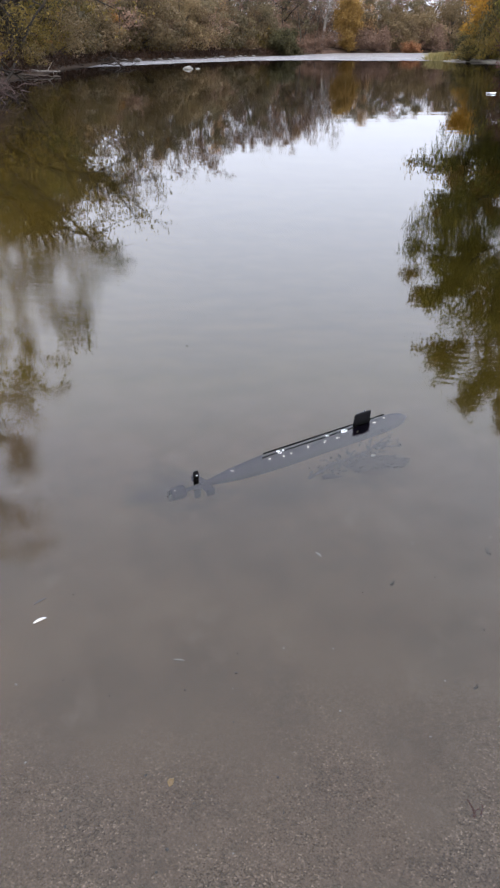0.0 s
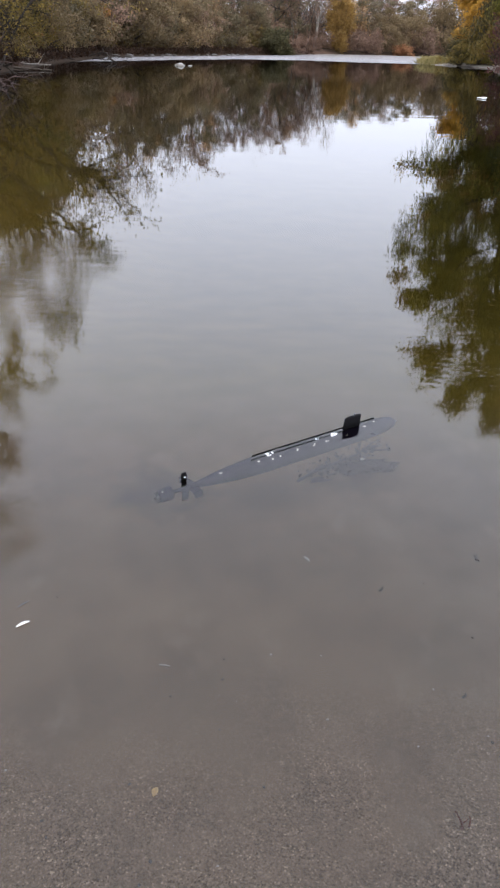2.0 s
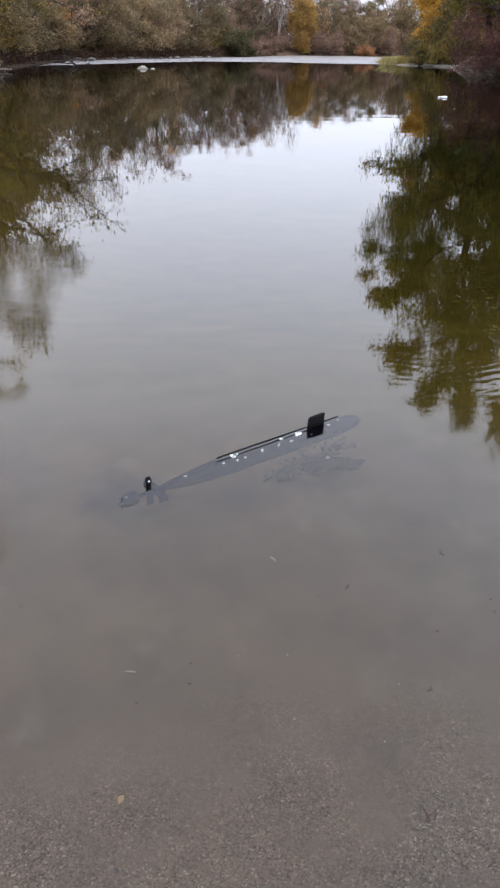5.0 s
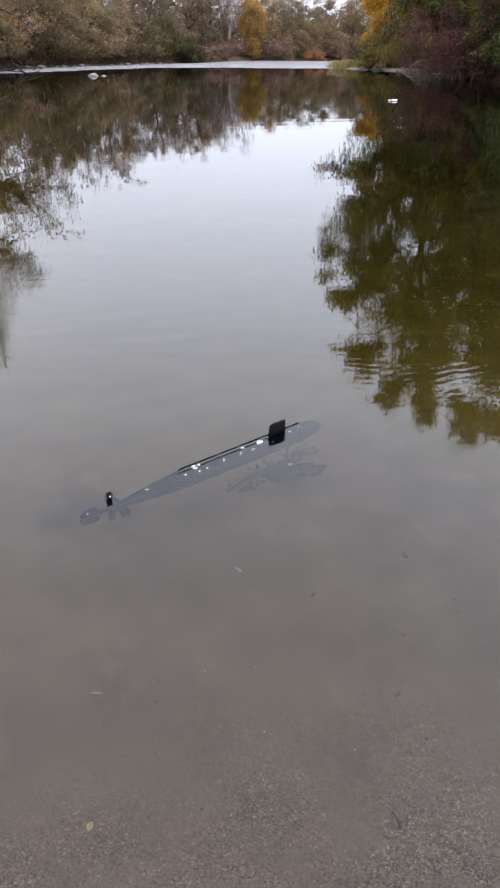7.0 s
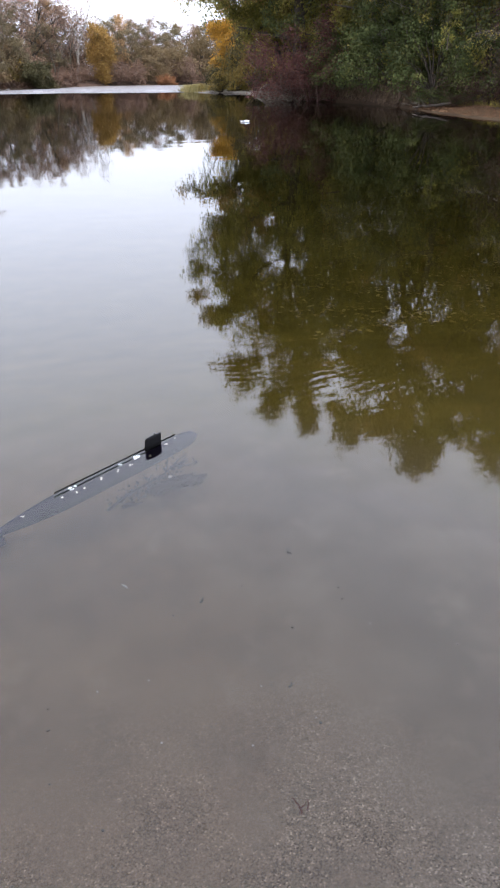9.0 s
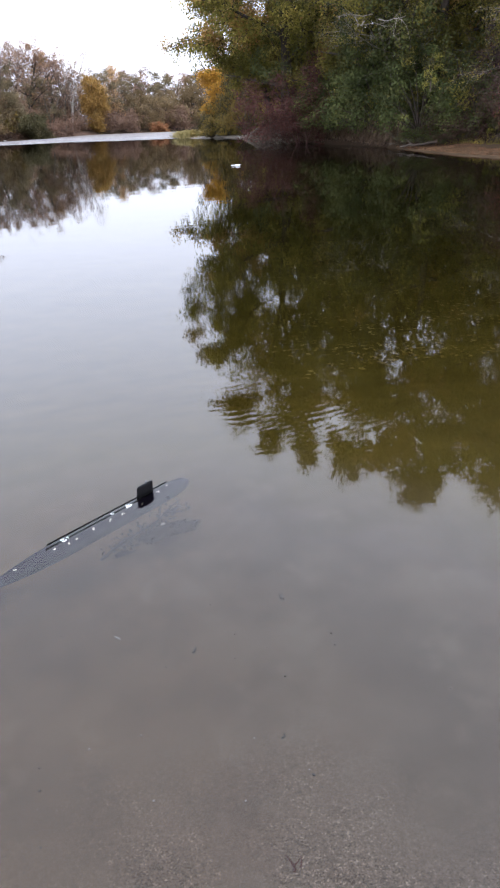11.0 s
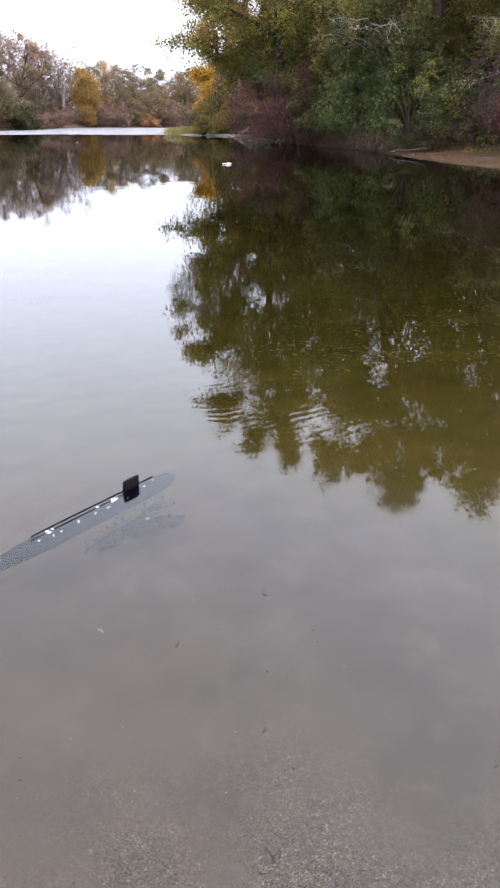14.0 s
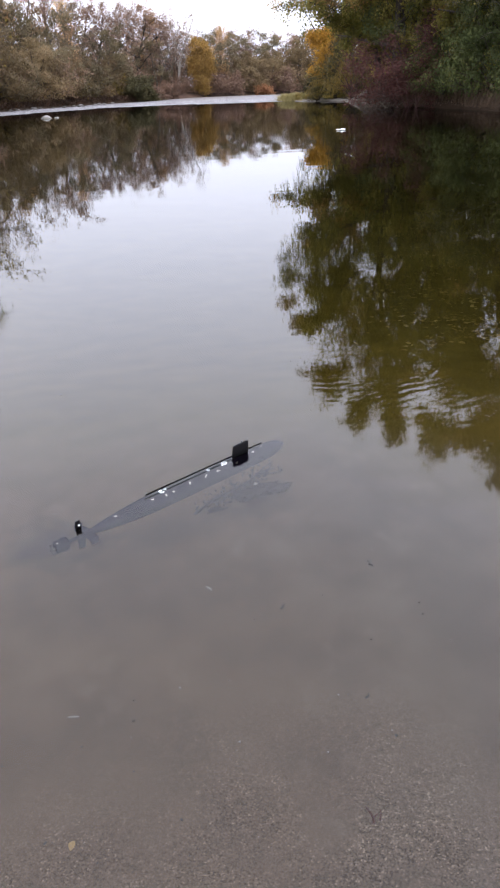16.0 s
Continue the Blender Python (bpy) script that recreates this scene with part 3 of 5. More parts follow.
def height_at(x, y):
    x, y = np.asarray(x, float), np.asarray(y, float)
    d = shore_distance(x, y)
    far_side = smooth(y, 3, 9)
    steep = smooth(x, 10, 14) * smooth(y, 35, 39) * (1 - smooth(y, 62, 72))
    shelf = smooth(x, 10, 14) * smooth(y, 18, 21) * (1 - smooth(y, 35, 39))
    land = np.maximum(d, 0)
    h_beach = 0.05 * land + 0.7 * smooth(land, 3, 9)
    h_bank = 0.95 * (1 - np.exp(-land / 1.6)) + 0.02 * np.minimum(land, 40)
    h_steep = 1.5 * (1 - np.exp(-land / 0.5)) + 2.6 * smooth(land, 0.8, 7)
    h_shelf = 0.12 * np.minimum(land, 2.8) + 3.6 * smooth(land, 2.4, 7.5)
    spit = smooth(x, 12, 16) * smooth(y, 64, 72) * (1 - smooth(y, 96, 104))
    h_bank = h_bank * (1 - spit) + 0.30 * (1 - np.exp(-land / 2.0)) * spit
    h_land = h_beach * (1 - far_side) + far_side * (h_bank * (1 - steep - shelf) + h_steep * steep + h_shelf * shelf)
    h_land = h_land + 0.12 * swell(x, y) * smooth(land, 0.6, 3)
    wet = np.maximum(-d, 0)
    slope = 0.105 * (1 - far_side) + 0.3 * far_side
    low = -0.012 - 1.3 * (1 - np.exp(-wet * slope / 1.3))
    low = low + 0.012 * swell(x * 2.2, y * 3.0) * smooth(wet, 0.2, 1.0) + 0.01 * swell(x * 5 + 1, y * 4) * smooth(wet, 0.3, 1)
    bar = 1 - smooth(x, -4.5, -1.0)
    low = np.where(low < -0.36, low * (1 - bar) + bar * (-0.36 - 0.04 * np.tanh(-low - 0.36)), low)
    return np.where(d > 0, h_land, low)


def ground_height(x, y):
    return float(height_at(np.array([x]), np.array([y]))[0])


def spaced(lo, hi, fine_lo, fine_hi, step, growth):
    """Grid lines, close between fine_lo and fine_hi and ever wider beyond."""
    c = list(np.arange(fine_lo, fine_hi, step))
    s, v = step, c[-1]
    while v < hi:
        s = min(s * growth, 1.0 if v < 40 else (2.2 if v < 150 else 400))
        v += s
        c.append(v)
    s, v = step, c[0]
    while v > lo:
        s = min(s * growth, 1.0 if v > -30 else (2.5 if v > -60 else 400))
        v -= s
        c.insert(0, v)
    return np.array(c)


gx = spaced(-1900, 1900, -1.2, 1.6, 0.1, 1.16)
gy = spaced(-1500, 2300, 0.3, 3.0, 0.1, 1.14)
GX, GY = np.meshgrid(gx, gy)
gv = np.stack([GX, GY, height_at(GX, GY)], -1).reshape(-1, 3)
nx, ny = len(gx), len(gy)
gi = (np.arange(ny - 1)[:, None] * nx + np.arange(nx - 1)[None, :]).ravel()
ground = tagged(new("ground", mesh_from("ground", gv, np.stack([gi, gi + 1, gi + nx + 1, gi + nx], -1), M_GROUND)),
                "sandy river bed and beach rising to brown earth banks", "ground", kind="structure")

# water: one level sheet over the river bed
wv = np.array([(-60, -8, 0), (90, -8, 0), (90, 140, 0), (-60, 140, 0)])
water = tagged(new("water", mesh_from("water", wv, [[0, 1, 2, 3]], M_WATER)), "calm silty river water mirroring sky and trees", "water", kind="structure")


# --- riffle: a strip of broken shallow water before the far bank ---
def riffle():
    near = np.array([(-10.6, 50), (-7.9, 56.5), (-4.3, 65), (-0.4, 72.5), (6, 76), (12, 75.5), (17.5, 77.8)])
    back = np.array([(-10.9, 61), (-7.2, 73), (-2.4, 86), (3, 95.5), (10.5, 104.5), (21, 113), (33, 112)])
    u, v = np.linspace(0, 6, 150), np.linspace(0, 1, 44)
    lo = np.stack([np.interp(u, range(7), near[:, i]) for i in (0, 1)], -1)
    hi = np.stack([np.interp(u, range(7), back[:, i]) for i in (0, 1)], -1)
    rng = np.random.default_rng(4)
    p = lo[None] * (1 - v[:, None, None]) + hi[None] * v[:, None, None]
    p[0] += rng.normal(size=lo.shape) * 0.3
    z = 0.012 + rng.uniform(0, 0.035, p.shape[:2]) * np.minimum(1, v[:, None] * 4)
    # the river falls over the gravel: the water upstream stands higher
    z = z + 0.26 * smooth(u, 2.6, 4.4)[None] * v[:, None]
    g = np.concatenate([p, z[..., None]], -1).reshape(-1, 3)
    i = (np.arange(43)[:, None] * 150 + np.arange(149)[None, :]).ravel()
    return mesh_from("riffle", g, np.stack([i, i + 1, i + 151, i + 150], -1), M_RIFFLE)


tagged(new("riffle", riffle()), "pale strip of broken shallow water over gravel", "water", kind="stuff")

# --- trees of the far bank ---
far_willow = make_mound("willow_shrub", 11, "broad khaki willow bush on the far bank", "shrub", M_BARK_DARK, M_WILLOW, clumps=52, per=230, size=0.21, aspect=0.6, height=5.6, radius=3.2, low=0.1, puff=0.32, second=M_BROWN, share=0.12, girth=0.09)
plant(far_willow, [(-7.2, 80, 10, 1.0, 1.0), (-10.5, 71, 140, 1.1, 1.05), (-14.5, 64, 60, 1.15, 1.0), (20.5, 118, 20, 1.0, 1.0), (25, 122, 110, 1.1, 0.9), (31, 126, 70, 1.2, 1.1), (38, 131, 10, 1.2, 1.1), (-12.6, 61, 300, 0.8, 0.85), (-13.2, 51, 100, 0.75, 0.8)])
far_brown = make_mound("willow_shrub", 12, "rounded brown-green willow bush on the far bank", "shrub", M_BARK_DARK, M_FARGREEN, clumps=46, per=220, size=0.2, aspect=0.6, height=5.2, radius=3.0, low=0.08, puff=0.34, second=M_BROWN, share=0.25, girth=0.09)
plant(far_brown, [(-3.2, 91, 200, 0.95, 0.95), (-14.0, 56, 250, 1.0, 0.9), (-8.6, 76.5, 40, 0.85, 0.8), (-5.2, 87, 130, 0.9, 1.15), (0.6, 98.5, 10, 0.9, 1.1), (-12.4, 68.5, 310, 0.9, 1.0), (-17.5, 60, 70, 1.3, 1.5), (-9.6, 89, 260, 1.2, 1.5)])
rust_bush = make_mound("rust_bush", 14, "rusty orange autumn bush among the willows", "shrub", M_BARK, M_RUST, clumps=34, per=110, size=0.17, height=4.2, radius=1.6, low=0.3, puff=0.3, second=M_WILLOW, share=0.35)
plant(rust_bush, [(-12.1, 63.5, 0, 1.0, 1.0), (-11.9, 44.5, 130, 0.5, 0.7)])
back_scrub = make_mound("bank_scrub", 17, "low grey-brown leafy scrub behind the far bank", "shrub", M_BARK, M_TAN, clumps=36, per=110, size=0.24, height=3.4, radius=3.0, low=0.1, puff=0.34, second=M_FARGREEN, share=0.25)
plant(back_scrub, [(5.4, 110, 0, 1.0, 1.0), (8.6, 113, 90, 1.0, 0.9), (2.4, 105, 200, 1.0, 1.0), (15.6, 116, 20, 1.1, 1.0), (19.4, 119, 140, 1.1, 0.9), (-1.0, 100, 60, 1.0, 1.0)])

far_tan = make_tree("riverside_tree", 23, "tall half-bare tree with faded tan leaves", "tree", M_BARK_DARK, M_TAN, per=22, size=0.19, aspect=0.7, spread=0.28, bare=0.22, girth=0.3, height=11.4, radius=4.2, limbs=18, twigs=5, sprigs=4, first=0.2, up=0.5, simple=True)
plant(far_tan, [(-1.5, 103, 0, 0.95, 0.80), (3.5, 108, 70, 1.0, 0.80), (-6.5, 98, 150, 1.05, 0.92), (7.5, 113, 300, 0.95, 0.78), (-16, 82, 20, 1.0, 0.66), (-20, 72, 100, 1.0, 0.92), (14.5, 122, 40, 0.85, 0.62), (22, 130, 120, 0.9, 0.58), (29, 135, 10, 0.9, 0.68), (36, 140, 190, 0.95, 0.72), (-4, 112, 15, 1.0, 0.84), (10.5, 122, 250, 0.9, 0.76), (18.5, 128, 75, 0.9, 0.68), (26, 140, 210, 1.0, 0.72), (2, 120, 95, 1.05, 0.76)])

far_back = make_mound("distant_tree", 27, "faded tree of the wood behind the far bank, leaf colour paled for haze", "tree", M_BARK, M_TAN, clumps=44, per=95, size=0.34, aspect=0.7, height=8.6, radius=4.6, low=0.2, puff=0.3, second=M_FARGREEN, share=0.4, girth=0.12)
plant(far_back, [(-16, 106, 0, 1.0, 1.0), (-8, 114, 80, 1.0, 1.05), (-1, 119, 150, 1.05, 1.0), (6.5, 124, 220, 1.0, 0.95), (15, 130, 290, 1.05, 0.72), (23, 136, 30, 1.1, 0.7), (31, 142, 110, 1.1, 0.72), (-24, 96, 190, 1.1, 1.1)])
far_bare = make_tree("bare_poplar", 31, "tall thin bare poplar with few pale leaves", "tree", M_BARK_PALE, M_TAN, per=8, size=0.22, aspect=0.6, spread=0.35, bare=0.6, height=13.5, radius=2.2, limbs=16, twigs=4, sprigs=3, first=0.25, up=1.5, simple=True)
plant(far_bare, [(9.5, 110, 0, 1.0, 0.80), (11.8, 113, 100, 0.95, 0.76), (5.0, 116, 200, 1.0, 0.8), (1.0, 112, 30, 1.0, 0.82), (-9, 104, 80, 1.05, 1.0), (-13, 98, 130, 1.0, 1.0)])

far_twig = make_tree("bare_tree", 33, "spreading bare tree with fine brown twigs", "tree", M_BARK, M_TAN, per=6, size=0.2, aspect=0.7, spread=0.3, bare=0.75, height=10.5, radius=4.2, limbs=13, twigs=7, sprigs=6, first=0.25, up=0.7, simple=True)
plant(far_twig, [(-3.5, 100, 0, 1.0, 0.95), (5.5, 111, 70, 1.0, 0.88), (-8.5, 92, 140, 1.0, 1.0), (-14, 80, 210, 1.05, 1.0), (0.5, 106, 300, 1.0, 0.92), (13, 119, 30, 0.9, 0.72), (-17.5, 62, 20, 1.0, 0.95), (-11, 91, 60, 1.05, 1.0), (-17, 85, 200, 1.1, 1.1), (8.4, 109.5, 160, 0.9, 0.82), (6.6, 107.4, 250, 0.8, 0.75), (10.4, 113.5, 40, 0.95, 0.8)])

far_moss = make_tree("riverside_tree", 37, "round-topped dull green tree behind the far bank", "tree", M_BARK, M_FARGREEN, per=26, size=0.21, aspect=0.7, spread=0.27, height=9.5, radius=3.6, limbs=12, twigs=5, sprigs=4, first=0.2, up=0.55, simple=True)
plant(far_moss, [(17, 117, 0, 0.95, 0.74), (14, 115, 130, 0.85, 0.78), (-12, 78, 80, 0.85, 0.90), (27, 128, 60, 1.0, 0.70), (33, 134, 200, 1.0, 0.74), (-17.5, 67, 160, 1.0, 0.95), (45, 136, 70, 1.1, 0.74), (6.2, 106.5, 20, 0.75, 0.76), (0, 97, 240, 0.8, 0.81), (-4.6, 90.5, 310, 0.9, 0.85), (20.5, 124, 150, 1.0, 0.62), (38, 139, 260, 1.1, 0.74), (-9.5, 84.5, 30, 0.9, 0.90)])

far_gold = make_tree("autumn_tree", 43, "upright golden yellow autumn tree at the far bank", "tree", M_BARK, M_GOLD, per=60, size=0.19, aspect=0.75, spread=0.34, height=6.0, radius=1.75, limbs=15, twigs=5, sprigs=4, first=0.05, up=0.9, simple=True)
plant(far_gold, [(12.7, 109.2, 0, 1.02, 0.97)])

far_peach = make_tree("slender_tree", 45, "slender half-bare tree with pale orange leaves", "tree", M_BARK, M_PEACH, per=14, size=0.18, aspect=0.7, spread=0.3, bare=0.3, height=9.0, radius=1.7, limbs=15, twigs=5, sprigs=4, first=0.2, up=1.0, simple=True)
plant(far_peach, [(16.3, 114.6, 0, 1.0, 0.85), (5.2, 109.5, 90, 1.05, 0.9), (-4.6, 95.5, 200, 1.0, 1.0), (-10.0, 86.0, 300, 1.0, 1.0), (-12.3, 50.5, 30, 0.42, 0.9), (-12.9, 57.0, 150, 0.4, 1.0)])

far_dark = make_tree("low_bush", 47, "low dark green bush hanging over the water's edge", "shrub", M_BARK_DARK, M_DULL, per=24, size=0.25, aspect=0.7, spread=0.25, height=2.9, radius=2.5, stems=6, limbs=5, twigs=4, sprigs=4, first=0.1, up=0.4, simple=True)
plant(far_dark, [(3.6, 96.4, 0, 0.78, 0.95)])

far_red = make_tree("low_bush", 53, "low orange-red autumn bush on the far bank", "shrub", M_BARK, M_SCARLET, per=22, size=0.25, aspect=0.75, spread=0.25, height=3.2, radius=2.0, stems=5, limbs=5, twigs=4, sprigs=3, first=0.1, up=0.5, simple=True)
plant(far_red, [(22.6, 114.2, 0, 0.72, 0.75)])

# low brown scrub along the far bank
scrub = make_tree("bank_scrub", 59, "low brown leafless scrub on the earth bank", "shrub", M_BARK_RED, M_TAN, per=14, size=0.22, aspect=0.6, spread=0.25, bare=0.1, height=2.6, radius=1.9, stems=5, limbs=4, twigs=3, sprigs=3, first=0.1, up=0.6, simple=True)
plant(scrub, [(9.6, 107, 90, 0.8, 0.8), (6.0, 103.4, 20, 0.55, 0.6), (7.6, 105.6, 130, 0.6, 0.7), (8.6, 104.6, 250, 0.4, 0.6), (14.5, 110, 180, 1.0, 0.9), (17.5, 112, 30, 1.0, 0.9), (-5.3, 83, 60, 1.1, 0.9), (-8.8, 75, 140, 1.0, 0.9), (-12.2, 66, 200, 1.2, 1.0), (26.5, 119.5, 10, 1.1, 1.0)])

# --- trees of the left bank ---
left_willow = make_tree("leaning_willow", 61, "leaning old willow with dull green and yellow leaves over the water", "tree", M_BARK_DARK, M_IVY, per=50, size=0.135, aspect=0.55, spread=0.20, second=M_MOSS, share=0.5, height=8.6, radius=4.6, stems=3, limbs=8, twigs=6, sprigs=5, first=0.15, up=0.35, lean=(0.35, -0.05), girth=0.42, simple=True)
plant(left_willow, [(-16.6, 32, 0, 1.0, 0.95), (-16.6, 39, 40, 1.0, 1.0), (-16.0, 46, 330, 1.05, 1.0), (-14.4, 25, 20, 0.85, 0.85), (-15.8, 51.0, 120, 1.0, 1.0)])

lime_willow = make_mound("yellow_willow", 63, "yellow-green leafy willow leaning over the dead branches", "tree", M_BARK_DARK, M_IVY, clumps=46, per=150, size=0.12, height=6.4, radius=2.5, low=0.42, puff=0.26, second=M_LIME, share=0.45, girth=0.1)
plant(lime_willow, [(-12.0, 39.0, 0, 1.0, 1.0)])
left_bush = make_mound("bank_bush", 65, "khaki-brown willow bush at the water's edge", "shrub", M_BARK_DARK, M_MOSS, clumps=48, per=130, size=0.12, height=3.4, radius=2.2, low=0.12, puff=0.27, second=M_WILLOW, share=0.55, girth=0.06)
plant(left_bush, [(-12.6, 47.5, 0, 1.0, 1.0), (-12.9, 42.8, 110, 0.9, 0.9), (-13.0, 55.5, 220, 1.1, 1.1), (-12.0, 34.5, 60, 0.7, 0.75), (-11.5, 39.0, 10, 0.55, 0.6), (-11.2, 31.0, 170, 0.55, 0.6)])

left_tall = make_tree("tall_willow", 67, "tall open-crowned willow on the bank", "tree", M_BARK, M_OLIVE, per=110, size=0.085, aspect=0.5, spread=0.17, height=13.4, radius=4.0, limbs=15, twigs=6, sprigs=5, first=0.38, up=0.45, lean=(0.14, 0.0), girth=0.26, simple=True)
plant(left_tall, [(-10.7, 16.6, 0, 0.95, 0.67), (-11.4, 22.2, 20, 0.74, 0.82), (-13.0, 20.5, 120, 1.0, 0.8)])
left_back = make_tree("riverside_tree", 71, "tall half-bare tree behind the willows", "tree", M_BARK, M_TAN, per=14, size=0.17, aspect=0.6, spread=0.25, bare=0.62, height=12, radius=2.8, limbs=13, twigs=5, sprigs=5, first=0.25, up=0.8, simple=True)
plant(left_back, [(-16.0, 54, 0, 1.0, 1.0), (-14.5, 62, 90, 1.0, 0.95), (-18, 50, 180, 1.0, 1.0), (-20, 42, 240, 0.95, 0.9), (-11.5, 71, 45, 0.9, 0.9)])

# --- trees of the right bank ---
right_big = make_tree("broad_tree", 73, "tall broad tree with olive and yellowing leaves over the river", "tree", M_BARK_DARK, M_OLIVE, per=84, size=0.145, aspect=0.8, spread=0.25, second=M_GOLD, share=0.2, height=18.5, radius=6.4, limbs=22, twigs=7, sprigs=8, first=0.10, up=0.35, lean=(-0.2, -0.05), girth=0.4, simple=True)
plant(right_big, [(19.5, 51, 0, 1.05, 1.0), (21.6, 57.5, 75, 0.85, 0.95), (22.0, 40.5, 25, 0.98, 1.0), (24.0, 33.6, 20, 0.8, 0.92), (27.0, 26.0, 30, 0.68, 0.85)])
right_mid = make_tree("bank_tree", 79, "bank tree with dark green ivy-like foliage hanging low", "tree", M_BARK_DARK, M_DEEP, per=58, size=0.125, aspect=0.85, spread=0.2, bare=0.12, second=M_OLIVE, share=0.45, height=13.5, radius=5.2, limbs=20, twigs=7, sprigs=7, first=0.08, up=0.15, lean=(-0.16, -0.06), droop=0.35, girth=0.34, simple=True)
plant(right_mid, [(22.4, 35.6, 0, 1.0, 1.0), (22.0, 45.5, 30, 1.0, 1.0), (23.5, 27.5, 20, 0.92, 0.92), (26, 21, 40, 0.85, 0.85)])

right_bare = make_tree("twiggy_tree", 83, "grey half-bare tree with a tangle of drooping twigs", "tree", M_BARK_PALE, M_OLIVE, per=9, size=0.11, aspect=0.6, spread=0.15, bare=0.35, height=8.5, radius=4.2, stems=2, limbs=11, twigs=7, sprigs=6, first=0.3, up=0.2, lean=(-0.3, -0.12), droop=0.5, girth=0.22)
plant(right_bare, [(21.0, 37.0, 0, 0.85, 0.8, -1.2), (22.4, 25.4, 20, 0.8, 0.7), (22.6, 22.4, 350, 0.75, 0.65)])

wood_mass = make_mound("bank_tree", 86, "dense dark green tree standing on the wooded slope", "tree", M_BARK_DARK, M_DEEP, clumps=60, per=150, size=0.21, aspect=0.8, height=11.0, radius=4.6, low=0.1, puff=0.3, second=M_IVY, share=0.2, girth=0.2)
plant(wood_mass, [(28.0, 36.0, 0, 1.0, 1.0), (29.5, 29.5, 90, 1.0, 0.9), (26.5, 42.5, 200, 0.95, 1.0), (30.0, 24.0, 300, 0.9, 0.8), (25.2, 31.5, 140, 0.7, 0.75), (26.0, 48.0, 40, 0.9, 1.05), (26.6, 24.6, 250, 0.75, 0.7)])

orange_tree = make_tree("autumn_tree", 89, "small bright orange-yellow autumn tree beside the water", "tree", M_BARK, M_YELLOW, per=60, size=0.18, aspect=0.8, spread=0.26, second=M_OLIVE, share=0.3, height=6.2, radius=2.2, limbs=12, twigs=5, sprigs=5, first=0.5, up=0.2, lean=(-0.1, -0.1), simple=True)
plant(orange_tree, [(21.6, 76.3, 150, 1.05, 0.78)])
olive_tree = make_mound("bank_tree", 87, "dark green and olive young tree on the bank", "tree", M_BARK_DARK, M_DEEP, clumps=52, per=150, size=0.15, aspect=0.8, height=9.6, radius=2.9, low=0.34, puff=0.27, second=M_OLIVE, share=0.4, girth=0.1)
plant(olive_tree, [(19.5, 49.3, 0, 1.0, 1.0), (23.4, 79.5, 120, 1.25, 1.4)])

over_river = make_tree("broad_tree", 75, "leaning olive and yellow tree spreading over the river", "tree", M_BARK_DARK, M_OLIVE, per=66, size=0.15, aspect=0.8, spread=0.27, second=M_GOLD, share=0.25, height=12.5, radius=5.2, limbs=20, twigs=6, sprigs=6, first=0.26, up=0.3, lean=(-0.5, -0.02), girth=0.26, simple=True)
plant(over_river, [(19.9, 54.0, 0, 1.0, 0.96)])

red_shrub = make_tree("red_shrub", 97, "wine-red twiggy shrub drooping to the water", "shrub", M_BARK_RED, M_RED, per=18, size=0.11, aspect=0.8, spread=0.18, height=4.6, radius=2.6, stems=5, limbs=6, twigs=6, sprigs=5, first=0.15, up=0.3, lean=(-0.25, -0.1), droop=0.3, simple=True)
plant(red_shrub, [(18.9, 47.2, 0, 1.2, 0.82), (21.6, 24.0, 60, 0.9, 0.95), (22.8, 21.6, 160, 0.85, 0.8)])

fringe = make_mound("hanging_shrub", 101, "green ivy-leaved shrub hanging out over the undercut bank", "shrub", M_BARK_DARK, M_IVY, clumps=56, per=170, size=0.115, aspect=0.85, height=4.0, radius=2.6, low=0.1, puff=0.25, hang=0.5, second=M_DEEP, share=0.45, girth=0.06)
plant(fringe, [(20.2, 41.2, 0, 1.0, 1.0, -1.0), (20.0, 37.9, 70, 1.05, 1.05, -0.9), (20.4, 34.6, 150, 0.95, 1.1, -0.7), (21.4, 31.0, 200, 0.8, 0.9, -0.3), (22.2, 28.2, 260, 0.7, 0.8), (19.8, 44.2, 120, 0.9, 0.95, -1.1), (20.8, 39.4, 200, 1.1, 1.3, -2.2), (20.2, 47.6, 300, 0.8, 0.8, -0.8), (19.9, 33.4, 30, 0.42, 0.42, -0.2), (20.3, 32.0, 210, 0.36, 0.36, -0.1)])

bank_green = make_mound("waterside_bush", 102, "olive and dull green bush beside the gravel spit", "shrub", M_BARK_DARK, M_MOSS, clumps=50, per=150, size=0.17, height=4.2, radius=2.6, low=0.06, puff=0.27, second=M_DULL, share=0.5)
plant(bank_green, [(21.9, 74.4, 0, 1.0, 1.0), (20.2, 74.6, 60, 0.75, 0.85), (22.4, 69.8, 100, 1.0, 2.0), (23.2, 63.5, 200, 1.2, 1.6), (22.0, 55.6, 300, 1.15, 1.9), (22.6, 49.0, 40, 1.1, 2.1)])

lime_vine = make_tree("climbing_vine", 103, "yellow-green leafy vine hanging from the bank tree", "shrub", M_BARK, M_LIME, per=9, size=0.115, second=M_DULL, share=0.4, aspect=0.8, spread=0.13, height=3.2, radius=0.8, limbs=9, twigs=4, sprigs=3, first=0.2, up=-0.2, droop=0.6)
plant(lime_vine, [(17.8, 29.4, 0, 0.42, 1.0, -2.6)])

scarlet = make_tree("scarlet_shrub", 107, "small scarlet-leaved shrub above the sand shelf", "shrub", M_BARK_RED, M_CRIMSON, per=10, size=0.11, aspect=0.7, spread=0.14, height=1.9, radius=0.9, stems=4, limbs=5, twigs=4, sprigs=3, first=0.2, up=0.4)
